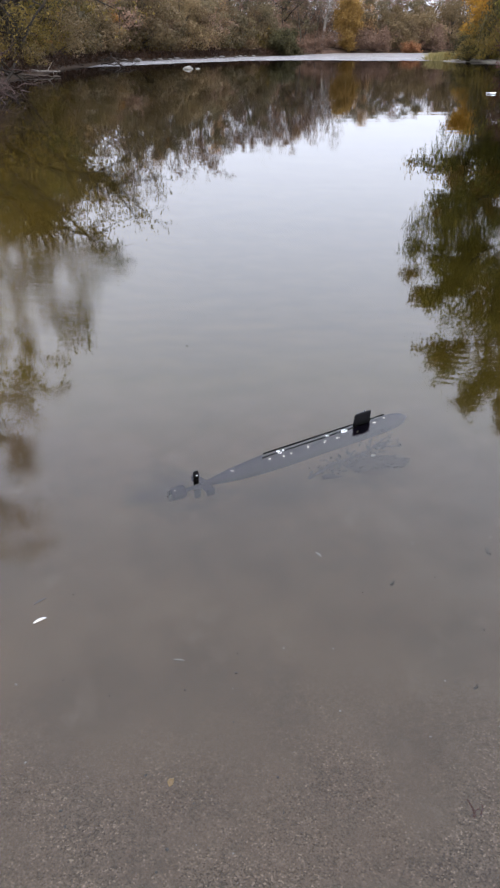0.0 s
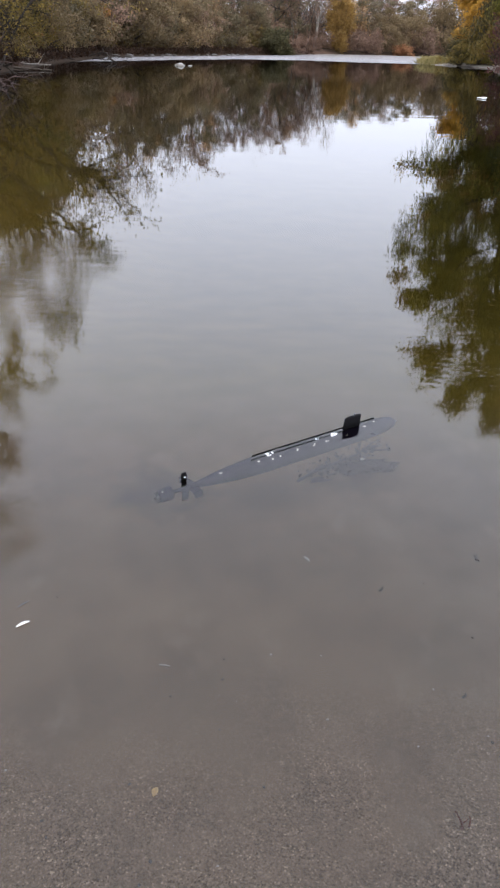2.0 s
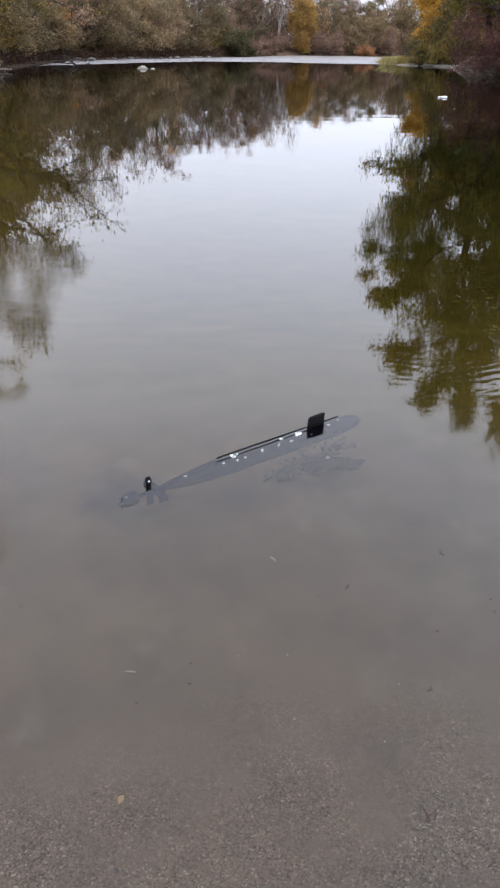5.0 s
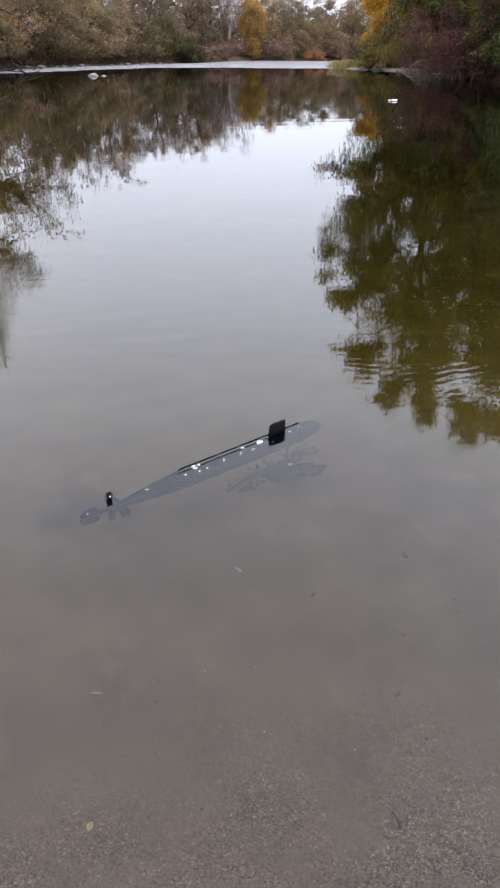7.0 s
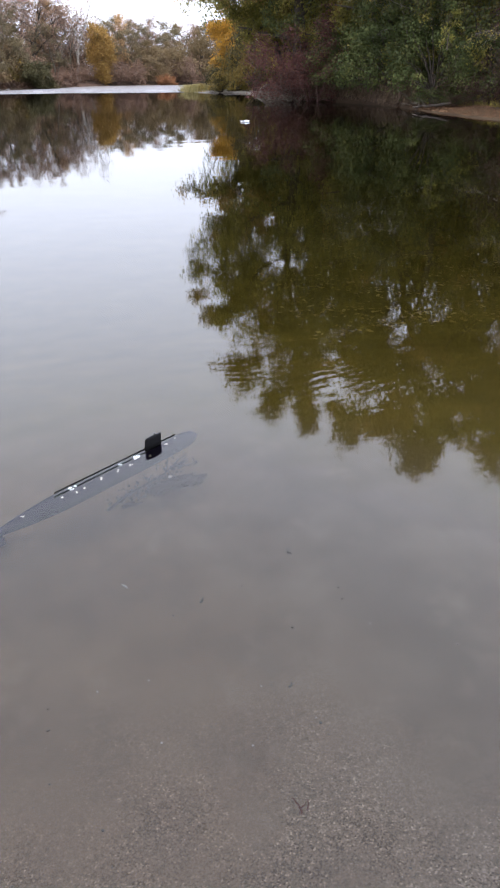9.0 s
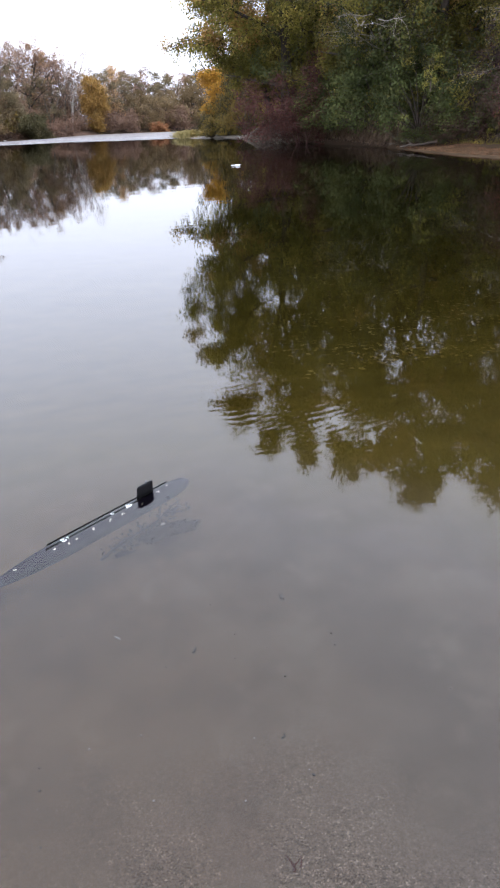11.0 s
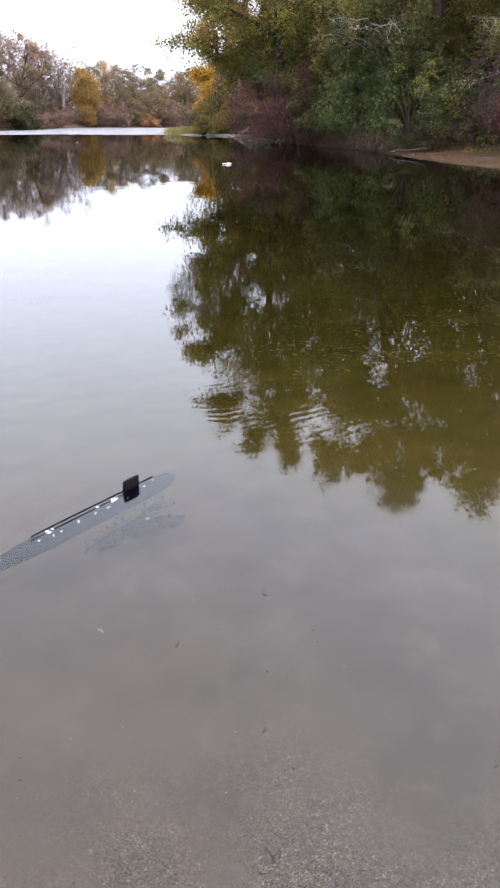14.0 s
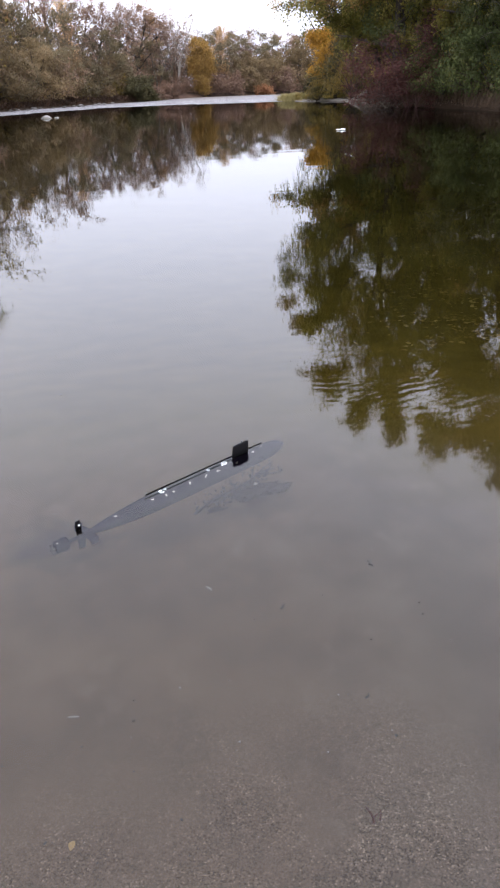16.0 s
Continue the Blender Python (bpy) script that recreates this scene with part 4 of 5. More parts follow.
plant(scarlet, [(20.6, 23.6, 0, 0.7, 0.95, -0.5)])
pink_shrub = make_tree("crimson_shrub", 109, "crimson-leaved trailing shrub at the foot of the bank", "shrub", M_BARK_PINK, M_WINE, per=11, size=0.085, aspect=0.7, spread=0.14, second=M_RED, share=0.35, height=2.1, radius=1.1, stems=5, limbs=6, twigs=5, sprigs=3, first=0.12, up=0.3, droop=0.35, simple=True)
plant(pink_shrub, [(21.3, 26.7, 0, 0.9, 0.95), (20.9, 25.2, 130, 0.85, 0.8)])

bank_plant = make_mound("bank_plant", 108, "small yellow-green leafy plant on the steep bank", "plant", M_BARK, M_DULL, clumps=12, per=26, size=0.10, aspect=0.6, height=0.9, radius=0.38, low=0.2, puff=0.5, second=M_LIME, share=0.35, girth=0.012)
plant(bank_plant, [(20.9, 28.6, 0, 1.0, 1.5), (21.2, 29.3, 90, 0.9, 1.6), (20.9, 30.8, 200, 0.9, 1.0), (20.7, 25.4, 40, 0.7, 0.8)])

tangle = make_tree("bare_shrub", 113, "tangle of bare pinkish-grey arching stems above the sand shelf", "shrub", M_BARK_PINK, M_RED, per=3, size=0.09, aspect=0.7, spread=0.15, bare=0.6, height=3.6, radius=2.4, stems=7, limbs=7, twigs=5, sprigs=3, first=0.12, up=0.25, lean=(-0.15, -0.1), droop=0.45, girth=0.035, bend=0.26, simple=True)
plant(tangle, [(22.4, 29.6, 0, 0.9, 1.0), (21.4, 27.4, 100, 1.05, 1.0), (22.4, 26.0, 220, 1.0, 0.95), (20.9, 24.2, 310, 0.5, 0.8)])

right_scrub = make_tree("bank_scrub", 109, "brown leafless brambles on the steep bank", "shrub", M_BARK_RED, M_BRAMBLE, per=10, size=0.09, aspect=0.8, spread=0.15, bare=0.25, height=2.2, radius=1.7, stems=5, limbs=5, twigs=4, sprigs=3, first=0.1, up=0.35, droop=0.25, simple=True)
plant(right_scrub, [(21.1, 26.0, 0, 1.0, 1.0), (21.4, 23.9, 70, 1.0, 1.0), (21.9, 28.2, 130, 1.0, 1.0), (22.2, 22.6, 190, 1.0, 1.0), (21.3, 32.1, 250, 0.9, 1.0), (23.2, 24.5, 310, 1.3, 1.3), (24.4, 22.4, 20, 1.3, 1.3), (20.6, 39.5, 100, 0.9, 0.9), (21.0, 44, 160, 0.9, 0.9), (23.0, 19.4, 220, 1.0, 1.0), (23.4, 27.3, 280, 1.3, 1.4), (18.9, 49.6, 30, 0.75, 0.7), (19.2, 53.0, 90, 0.8, 0.7), (19.9, 31.6, 140, 0.5, 0.6), (20.3, 34.2, 200, 0.55, 0.6), (20.9, 29.9, 250, 0.7, 0.9)])



# --- thickets that close the banks ---
def thicket(name, label, n, where, low, high, size, seed, material, aspect=0.6):
    """A loose mass of leaves over the ground, thicker below than above."""
    rng = np.random.default_rng(seed)
    x, y = where(rng, n)
    k = np.array([noise.noise(Vector((a * 0.5, b * 0.5, seed))) for a, b in zip(x, y)])
    top = high * np.clip(0.65 + 0.9 * k, 0.2, 1.3)
    z = height_at(x, y) + low + top * rng.uniform(0, 1, n) ** 1.3
    v, f = leaves(rng, np.stack([x, y, z], -1), size, aspect * 1.3, 0.4, simple=True)
    return tagged(new(name, mesh_from(name, v, f, material, False)), label, "undergrowth", kind="stuff")


def right_edge(y):
    return np.interp(y, [19.5, 21.4, 25, 31.4, 36, 42, 50, 62, 71, 80], [23.0, 21.4, 21.0, 20.9, 20.6, 20.7, 19.6, 21.6, 22.4, 24])


def right_spots(rng, n):
    y = rng.uniform(18, 66, n)
    return right_edge(y) + np.abs(rng.normal(0, 2.2, n)), y


def high_spots(rng, n):
    y = rng.uniform(16, 74, n)
    return right_edge(y) + 4.5 + np.abs(rng.normal(0, 4.5, n)), y


def far_spots(rng, n):
    y = rng.uniform(50, 100, n)
    edge = np.interp(y, [17, 24, 33, 52, 62, 74, 87, 100], [-8.2, -9.2, -10.6, -11.5, -11.2, -7.2, -2.2, 5])
    return edge - 1.2 - np.abs(rng.normal(0, 2.6, n)), y


def near_left(rng, n):
    y = rng.uniform(14, 62, n)
    edge = np.interp(y, [9, 17, 24, 33, 52, 62], [-10.2, -8.4, -9.4, -10.8, -11.7, -11.4])
    return edge - 0.3 - np.abs(rng.normal(0, 2.2, n)), y


def bend_spots(rng, n):
    x = rng.uniform(5, 60, n)
    return x, np.interp(x, [5, 10, 12, 25, 42, 70], [107, 110, 108.5, 119, 128, 138]) + 1.0 + np.abs(rng.normal(0, 3.5, n))


def woods_spots(rng, n):
    x = rng.uniform(-60, 75, n)
    return x, 128 + 0.25 * x + np.abs(rng.normal(0, 8, n)) + np.where(x < -5, -18, 0)


thicket("bank_undergrowth", "dark green and brown undergrowth covering the steep bank", 34000, right_spots, 0.1, 3.4, 0.13, 11, M_DEEP)
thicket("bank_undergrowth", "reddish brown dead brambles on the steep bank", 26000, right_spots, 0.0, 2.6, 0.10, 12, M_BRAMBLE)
def spit_edge(rng, n):
    y = rng.uniform(60, 86, n)
    return np.interp(y, [60, 71, 79, 86], [22.5, 23.0, 20.8, 25]) + np.abs(rng.normal(0, 3.0, n)), y


thicket("bank_undergrowth", "faded green undergrowth behind the gravel spit", 15000, spit_edge, 0.0, 3.6, 0.22, 18, M_OLIVE)


def strip_spots(rng, n):
    y = 36.4 + 21.6 * rng.uniform(0, 1, n) ** 1.35
    shore = np.interp(y, [36.4, 38, 42, 46, 50, 62], [19.5, 20.0, 20.4, 19.9, 18.9, 21.0])
    return shore - 0.02 + 2.0 * rng.uniform(0, 1, n) ** 1.6, y


def waterline_spots(rng, n):
    y = rng.uniform(20, 104, n)
    edge = np.interp(y, [17, 24, 33, 42, 52, 62, 74, 87, 99, 107], [-8.0, -9.0, -10.4, -11.0, -11.3, -11.0, -7.0, -2.0, 5.0, 12])
    return edge - 0.2 - np.abs(rng.normal(0, 0.7, n)), y


def steep_woods(rng, n):
    y = rng.uniform(17, 33, n)
    return right_edge(y) + 3.0 + np.abs(rng.normal(0, 2.5, n)), y


def under_crown(rng, n):
    y = rng.uniform(47, 60, n)
    return right_edge(y) - 0.8 + np.abs(rng.normal(0, 2.0, n)), y


thicket("bank_undergrowth", "olive and yellow leaves hanging under the tall tree", 17000, under_crown, 2.0, 7.5, 0.19, 25, M_OLIVE)
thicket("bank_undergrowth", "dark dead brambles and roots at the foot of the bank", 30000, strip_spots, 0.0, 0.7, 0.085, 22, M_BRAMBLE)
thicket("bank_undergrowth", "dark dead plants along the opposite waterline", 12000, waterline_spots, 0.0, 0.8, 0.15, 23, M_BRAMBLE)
thicket("bank_woods", "dark green and brown woods above the sand shelf", 18000, steep_woods, 0.3, 8.5, 0.32, 24, M_DEEP)
thicket("bank_woods", "dense dark green woods above the bank", 20000, high_spots, 0.3, 9.0, 0.26, 13, M_DEEP)
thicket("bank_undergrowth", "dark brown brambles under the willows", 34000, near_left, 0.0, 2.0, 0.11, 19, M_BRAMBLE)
thicket("bank_undergrowth", "brown and dull green leaves under the willows", 15000, near_left, 0.5, 3.2, 0.10, 20, M_MOSS)
thicket("bank_undergrowth", "grey-green willow undergrowth along the shore", 22000, far_spots, 0.1, 2.8, 0.26, 14, M_WILLOW)
thicket("bank_undergrowth", "brown-green undergrowth along the shore", 18000, far_spots, 0.0, 2.2, 0.22, 15, M_MOSS)
thicket("bank_undergrowth", "faded brown undergrowth on the far river bend", 20000, bend_spots, 0.0, 2.4, 0.26, 16, M_TAN)
thicket("distant_woods", "hazy tan and grey-green woods behind the river", 28000, woods_spots, 0.0, 7.0, 0.36, 17, M_TAN)

# --- grass spit, bank grass, leaf litter ---
def grass(name, label, n, where, height, seed, material):
    """Bent blades rooted on the ground at places drawn by where(rng, n)."""
    rng = np.random.default_rng(seed)
    x, y = where(rng, n)
    root = np.stack([x, y, height_at(x, y) - 0.02], -1)
    h = height * rng.uniform(0.5, 1.3, (n, 1))
    way = rng.normal(size=(n, 3)) * [0.35, 0.35, 0] + [0, 0, 1]
    side = unit(np.cross(way, rng.normal(size=(n, 3)))) * h * 0.035
    mid, tip = root + way * h * 0.55, root + way * h * [1.5, 1.5, 0.95]
    v = np.stack([root - side, root + side, mid + side, mid - side, tip], 1).reshape(-1, 3)
    b = np.arange(n)[:, None] * 5
    f = np.stack([b + [0, 1, 2], b + [0, 2, 3], b + [3, 2, 4]], 1).reshape(-1, 3)
    return tagged(new(name, mesh_from(name, v, f, material, False)), label, "grass", kind="stuff")


def spit_spots(rng, n):
    u, w = rng.uniform(0, 1, n), np.abs(rng.normal(0, 1.0, n))
    return 17.2 + 6.5 * u + w * 0.5, 79.2 + 3.5 * u + rng.normal(0, 1.0, n)


def bank_spots(rng, n):
    y = rng.uniform(19.5, 47, n)
    edge = np.interp(y, [19.5, 21.4, 25, 31.4, 36, 47], [21.6, 19.8, 20.2, 20.2, 20.6, 20.3])
    return edge + np.abs(rng.normal(0, 1.3, n)), y


def left_spots(rng, n):
    y = rng.uniform(12, 100, n)
    edge = np.interp(y, [9, 17, 24, 33, 52, 62, 74, 87, 100], [-10, -8.2, -9.2, -10.6, -11.5, -11.2, -7.2, -2.2, 5])
    return edge - np.abs(rng.normal(0, 1.5, n)), y


def hanging_roots():
    """Dead grass and roots that hang down the undercut bank."""
    rng = np.random.default_rng(41)
    n = 13000
    y = rng.uniform(36.0, 50, n)
    x = np.interp(y, [36, 42, 46, 50], [19.9, 20.7, 20.3, 19.2]) + rng.uniform(-0.45, 0.5, n)
    top = np.stack([x, y, 0.25 + rng.uniform(0, 1.5, n)], -1)
    ln = rng.uniform(0.25, 1.0, (n, 1))
    tip = top + np.concatenate([rng.normal(-0.1, 0.15, (n, 1)) * ln, rng.normal(0, 0.2, (n, 1)) * ln, -ln], 1)
    tip[:, 2] = np.maximum(tip[:, 2], 0.02)
    mid = (top + tip) / 2 + rng.normal(0, 0.05, (n, 3)) - [0.06, 0, 0]
    side = unit(rng.normal(size=(n, 3)) * [1, 1, 0.1]) * 0.014
    v = np.stack([top - side, top + side, mid + side, mid - side, tip], 1).reshape(-1, 3)
    b = np.arange(n)[:, None] * 5
    f = np.stack([b + [0, 1, 2], b + [0, 2, 3], b + [3, 2, 4]], 1).reshape(-1, 3)
    return tagged(new("hanging_roots", mesh_from("hanging_roots", v, f, M_ROOT, False)), "brown roots and dead grass hanging down the undercut bank", "roots", kind="stuff")


hanging_roots()
grass("spit_grass", "pale dry grass on the low gravel spit", 9000, spit_spots, 0.6, 5, M_REED)
grass("bank_grass", "sparse dull green and brown grass on the steep bank", 7000, bank_spots, 0.2, 6, M_OLIVE)
# the far shore's shadowed foot is put into this grass by its dark colour
grass("shore_grass", "brown grass along the opposite shore, coloured dark for the shade there", 9000, left_spots, 0.35, 7, M_BRAMBLE)


def litter(name, label, n, where, size, seed):
    rng = np.random.default_rng(seed)
    x, y = where(rng, n)
    at = np.stack([x, y, height_at(x, y) + 0.015], -1)
    a = rng.uniform(0, 2 * np.pi, n)
    s = size * rng.uniform(0.5, 1.4, (n, 1))
    ax = np.stack([np.cos(a), np.sin(a), rng.normal(0, 0.2, n)], -1) * s
    side = np.stack([-np.sin(a), np.cos(a), rng.normal(0, 0.2, n)], -1) * s * 0.6
    v = np.stack([at - ax, at + side, at + ax, at - side + [0, 0, 0.01]], 1).reshape(-1, 3)
    b = np.arange(n)[:, None] * 4
    f = np.stack([b + [0, 1, 2], b + [0, 2, 3]], 1).reshape(-1, 3)
    return tagged(new(name, mesh_from(name, v, f, M_LITTER, False)), label, "leaves", kind="stuff")


def shelf_spots(rng, n):
    y = rng.uniform(20.5, 39, n)
    edge = np.interp(y, [20.0, 21.0, 22.9, 25.2, 27.7, 30.4, 34, 38], [19.7, 18.3, 17.5, 17.5, 17.8, 18.25, 19.1, 20.2])
    return edge + rng.uniform(0.12, 5.5, n), y


litter("leaf_litter", "brown fallen leaves scattered over the sand shelf", 34000, shelf_spots, 0.024, 8)


# --- sand shelf driftwood, roots, branch pile ---
def sticks(name, label, category, seed, n, centre, spread, length, radius, material, flat=0.25, toward=(0, 0, 0), forks=2):
    """A heap of crooked forked branches: one thing, each branch a part of it."""
    rng = np.random.default_rng(seed)
    root = tagged(new(name), label, category)
    root.location = centre
    for _ in range(n):
        a = rng.uniform(0, 2 * np.pi)
        way = np.array([np.cos(a), np.sin(a), rng.normal(0.1, flat)]) + toward
        ln = length * rng.uniform(0.45, 1.15)
        p = rng.normal(size=3) * spread
        p[2] = abs(p[2])
        line = wander(rng, p - unit(way) * ln * 0.3, way, ln, 7, 0.2)
        r = radius * rng.uniform(0.5, 1.2)
        lines = [(line, r * (1 - np.linspace(0, 0.75, 8)))]
        for _ in range(forks):
            k = rng.integers(2, 7)
            br = wander(rng, line[k], unit(line[k] - line[k - 1]) + rng.normal(size=3) * 0.7, ln * rng.uniform(0.2, 0.45), 4, 0.25)
            lines.append((br, r * 0.45 * (1 - np.linspace(0, 0.8, 5))))
        part("branch", mesh_from("branch", *tubes(lines, 6), material), root)
    return root


sticks("branch_pile", "pile of bare grey dead branches lying in the water", "branches", 3, 170, (-7.5, 21.1, 0.05), (0.42, 0.7, 0.5), 1.2, 0.016, M_BARK_PINK, 0.45)
sticks("branch_pile", "dark tangle of dead branches under the leaning willow", "branches", 13, 16, (-9.4, 26.5, 0.15), (0.8, 2.4, 0.5), 3.2, 0.06, M_BARK_DARK, 0.3)
sticks("root_tangle", "grey tangle of bare roots and branches reaching into the water", "roots", 7, 30, (17.7, 49.2, 0.12), (0.6, 1.3, 0.25), 1.9, 0.026, M_BARK, 0.2, (-0.6, -0.3, 0))
sticks("root_tangle", "grey roots and dead branches under the red shrub", "roots", 19, 20, (18.4, 51.6, 0.15), (0.5, 1.2, 0.25), 1.8, 0.025, M_BARK, 0.2, (-0.6, -0.2, 0))
sticks("root_tangle", "weathered roots at the end of the sand shelf", "roots", 17, 9, (19.2, 34.6, 0.2), (0.4, 1.0, 0.15), 1.6, 0.035, M_BARK, 0.15, (0.0, -0.6, 0.1))
sticks("dead_branch", "pale dead branch hanging from the bank tree", "branch", 31, 7, (17.6, 34.0, 5.2), (0.7, 0.5, 0.35), 1.9, 0.02, M_BARK_PALE, 0.35, (-0.5, 0, -0.55), 4)


def leaning_tree(base, ends, radius, seed):
    """An old willow stem that forks low and leans far over the water."""
    rng = np.random.default_rng(seed)
    root = tagged(new("leaning_tree"), "dark leafless willow stems leaning far out over the water", "tree")
    root.location = base
    for end in ends:
        end = np.array(end, float) - base
        t = np.linspace(0, 1, 14)[:, None]
        line = end * t + np.array([0, 0, 1.0]) * np.sin(t * np.pi) * 0.05 * np.linalg.norm(end) + rng.normal(size=(14, 3)) * 0.05
        line[0] = 0
        part("stem", mesh_from("stem", *tubes([(line, radius * (1 - 0.8 * t[:, 0]))], 8), M_BARK_DARK), root)
        side = []
        for _ in range(14):
            k = rng.integers(4, 13)
            side.append((wander(rng, line[k], unit(end) + rng.normal(size=3) * 0.55, rng.uniform(0.7, 1.9), 6, 0.2), 0.3 * radius * np.linspace(0.8, 0.1, 7)))
        part("side_branches", mesh_from("side_branches", *tubes(side, 5), M_BARK_DARK), root)
    return root


leaning_tree((-11.6, 28.2, 0.4), [(-5.9, 29.2, 6.2), (-7.4, 28.6, 6.9), (-6.9, 27.6, 4.4)], 0.13, 33)
sticks("driftwood", "dark stranded branches along the far waterline", "branches", 27, 10, (-9.4, 54, 0.06), (0.8, 2.5, 0.1), 2.4, 0.05, M_BARK_DARK, 0.1)


def fallen_log(a, b, radius, label, material, seed):
    rng = np.random.default_rng(seed)
    a, b = np.array(a, float), np.array(b, float)
    t = np.linspace(0, 1, 12)[:, None]
    line = (b - a) * t + rng.normal(size=(12, 3)) * radius * 0.35
    lines = [(line, radius * (1 - 0.45 * t[:, 0]))]
    for k in (4, 7, 9):
        lines.append((wander(rng, line[k], rng.normal(size=3) + [0, 0, 0.6], 0.7, 3, 0.2), radius * 0.35 * np.array([1, 0.8, 0.6, 0.3])))
    ob = tagged(new("fallen_log", mesh_from("fallen_log", *tubes(lines, 8), material)), label, "log")
    ob.location = a
    return ob


fallen_log((-11.2, 38.6, 0.18), (-9.6, 38.8, 0.15), 0.05, "pale fallen log lying at the waterline", M_BARK_PALE, 1)
fallen_log((-11.0, 36.2, 0.10), (-8.9, 36.0, 0.03), 0.045, "thin grey fallen log half in the water", M_BARK, 2)
fallen_log((19.6, 31.6, 0.36), (18.6, 33.2, 0.12), 0.07, "dark weathered log stranded on the sand shelf", M_BARK_DARK, 3)


def leaning_tree(foot, tip, radius, seed, label):
    """A half-fallen willow stem reaching over the water, with bare side branches and sparse leaves."""
    rng = np.random.default_rng(seed)
    foot, tip = np.array(foot, float), np.array(tip, float)
    t = np.linspace(0, 1, 12)[:, None]
    sag = np.concatenate([0 * t, 0 * t, 0.5 * np.sin(np.pi * t)], 1)
    line = (tip - foot) * t + sag + rng.normal(size=(12, 3)) * 0.09
    wood, fine, at = [(line, radius * (1 - 0.8 * t[:, 0]))], [], []
    for _ in range(34):
        k = rng.integers(2, 12)
        way = unit(line[k] - line[k - 1]) + rng.normal(size=3) * 0.6 + [0, 0, 0.05]
        br = wander(rng, line[k], way, rng.uniform(1.0, 2.5), 6, 0.18, 0.0)
        wood.append((br, radius * 0.28 * (1 - np.linspace(0, 0.85, 7))))
        for _ in range(7):
            m = rng.integers(1, 7)
            tw = wander(rng, br[m], rng.normal(size=3) + unit(way), rng.uniform(0.4, 1.1), 3, 0.25)
            fine.append((tw, 0.012 * np.array([1, 0.8, 0.6, 0.3])))
            at.append(tw[1:4])
    root = tagged(new("leaning_tree"), label, "tree")
    root.location = foot
    part("trunk", mesh_from("trunk", *tubes(wood, 7), M_BARK_DARK), root)
    tagged(part("branchwork", mesh_from("branchwork", *tubes(fine, 3), M_BARK_DARK), root), kind="stuff")
    v, f = leaves(rng, strew(rng, at, 14, 0.14), 0.11, 0.6, 0.3, simple=True)
    tagged(part("crown", mesh_from("crown", v, f, M_MOSS, False), root), kind="stuff")
    return root


leaning_tree((-12.6, 30.5, 0.6), (-5.8, 29.0, 3.5), 0.20, 4, "dark half-fallen willow trunk reaching out over the water")
leaning_tree((-12.2, 26.0, 0.6), (-6.6, 24.0, 4.0), 0.17, 5, "dark leaning willow stem with sparse brown-green leaves")
leaning_tree((-12.8, 35.5, 0.6), (-6.4, 35.0, 4.6), 0.18, 6, "dark bent willow trunk leaning towards the river")


def boulder(name, x, y, z, sx, sy, sz, seed, label, material):
    bm = bmesh.new()
    bmesh.ops.create_icosphere(bm, subdivisions=3, radius=1)
    for v in bm.verts:
        k = 1 + 0.28 * noise.noise(v.co * 1.3 + Vector((seed * 7.1, 0, 0))) + 0.1 * noise.noise(v.co * 3.7 + Vector((0, seed * 3.3, 0)))
        v.co = Vector((v.co.x * sx * k, v.co.y * sy * k, v.co.z * sz * k))
    ob = tagged(new(name, bm_mesh(name, bm, material)), label, "rock")
    ob.location = (x, y, z)
    return ob


M_STONE = plain("pale_stone", (0.15, 0.142, 0.125), 0.85, 12, 0.35, relief=0.02)
M_STONE_DARK = plain("dark_wet_stone", (0.06, 0.055, 0.05), 0.7, 10, 0.4, relief=0.02)
boulder("boulder", -4.08, 48.9, 0.02, 0.30, 0.25, 0.14, 1, "pale rounded rock standing out of the shallow water", M_STONE)
boulder("boulder", -3.48, 49.1, -0.02, 0.16, 0.15, 0.08, 2, "small pale rock beside the larger rock", M_STONE)
rs = random.Random(5)
for i in range(18):
    u = i / 25
    bx = np.interp(u, [0, 0.3, 0.6, 1], [-10.6, -6.0, -1.0, 5.0]) + rs.uniform(-0.5, 0.5)
    by = np.interp(u, [0, 0.3, 0.6, 1], [63.5, 75.0, 87.0, 98.2]) + rs.uniform(-0.6, 0.6)
    s = rs.uniform(0.12, 0.30)
    tagged(boulder("bank_stone", bx, by, 0.06, s * 1.3, s, s * 0.7, 10 + i, "dark stone along the far waterline", M_STONE_DARK), group="stones along the far waterline")

# --- things on and in the near water ---
M_HULL = plain("black_hull_paint", (0.019, 0.017, 0.046), 0.85, 60, 0.3, relief=0.0004, spec=0.04)
M_DECK = plain("wet_black_paint", (0.012, 0.013, 0.017), 0.25, 60, 0.3, relief=0.0004)
M_SAIL = plain("matt_black_paint", (0.004, 0.004, 0.0045), 0.8, 60, 0.3, relief=0.0004, spec=0.05)
M_WHITE = plain("white_marking_paint", (0.8, 0.81, 0.83), 0.5, 90, 0.1, relief=0.0002)
M_BRASS = plain("dull_metal", (0.10, 0.10, 0.105), 0.4, 50, 0.2, 0.8, 0.0003)


def box_bm(sx, sy, sz, bevel=0.0, at=(0, 0, 0)):
    bm = bmesh.new()
    bmesh.ops.create_cube(bm, size=1)
    bmesh.ops.scale(bm, vec=(sx, sy, sz), verts=bm.verts)
    if bevel:
        bmesh.ops.bevel(bm, geom=bm.edges[:], offset=bevel, segments=2, affect="EDGES", profile=0.6)
    bmesh.ops.translate(bm, vec=at, verts=bm.verts)
    return bm


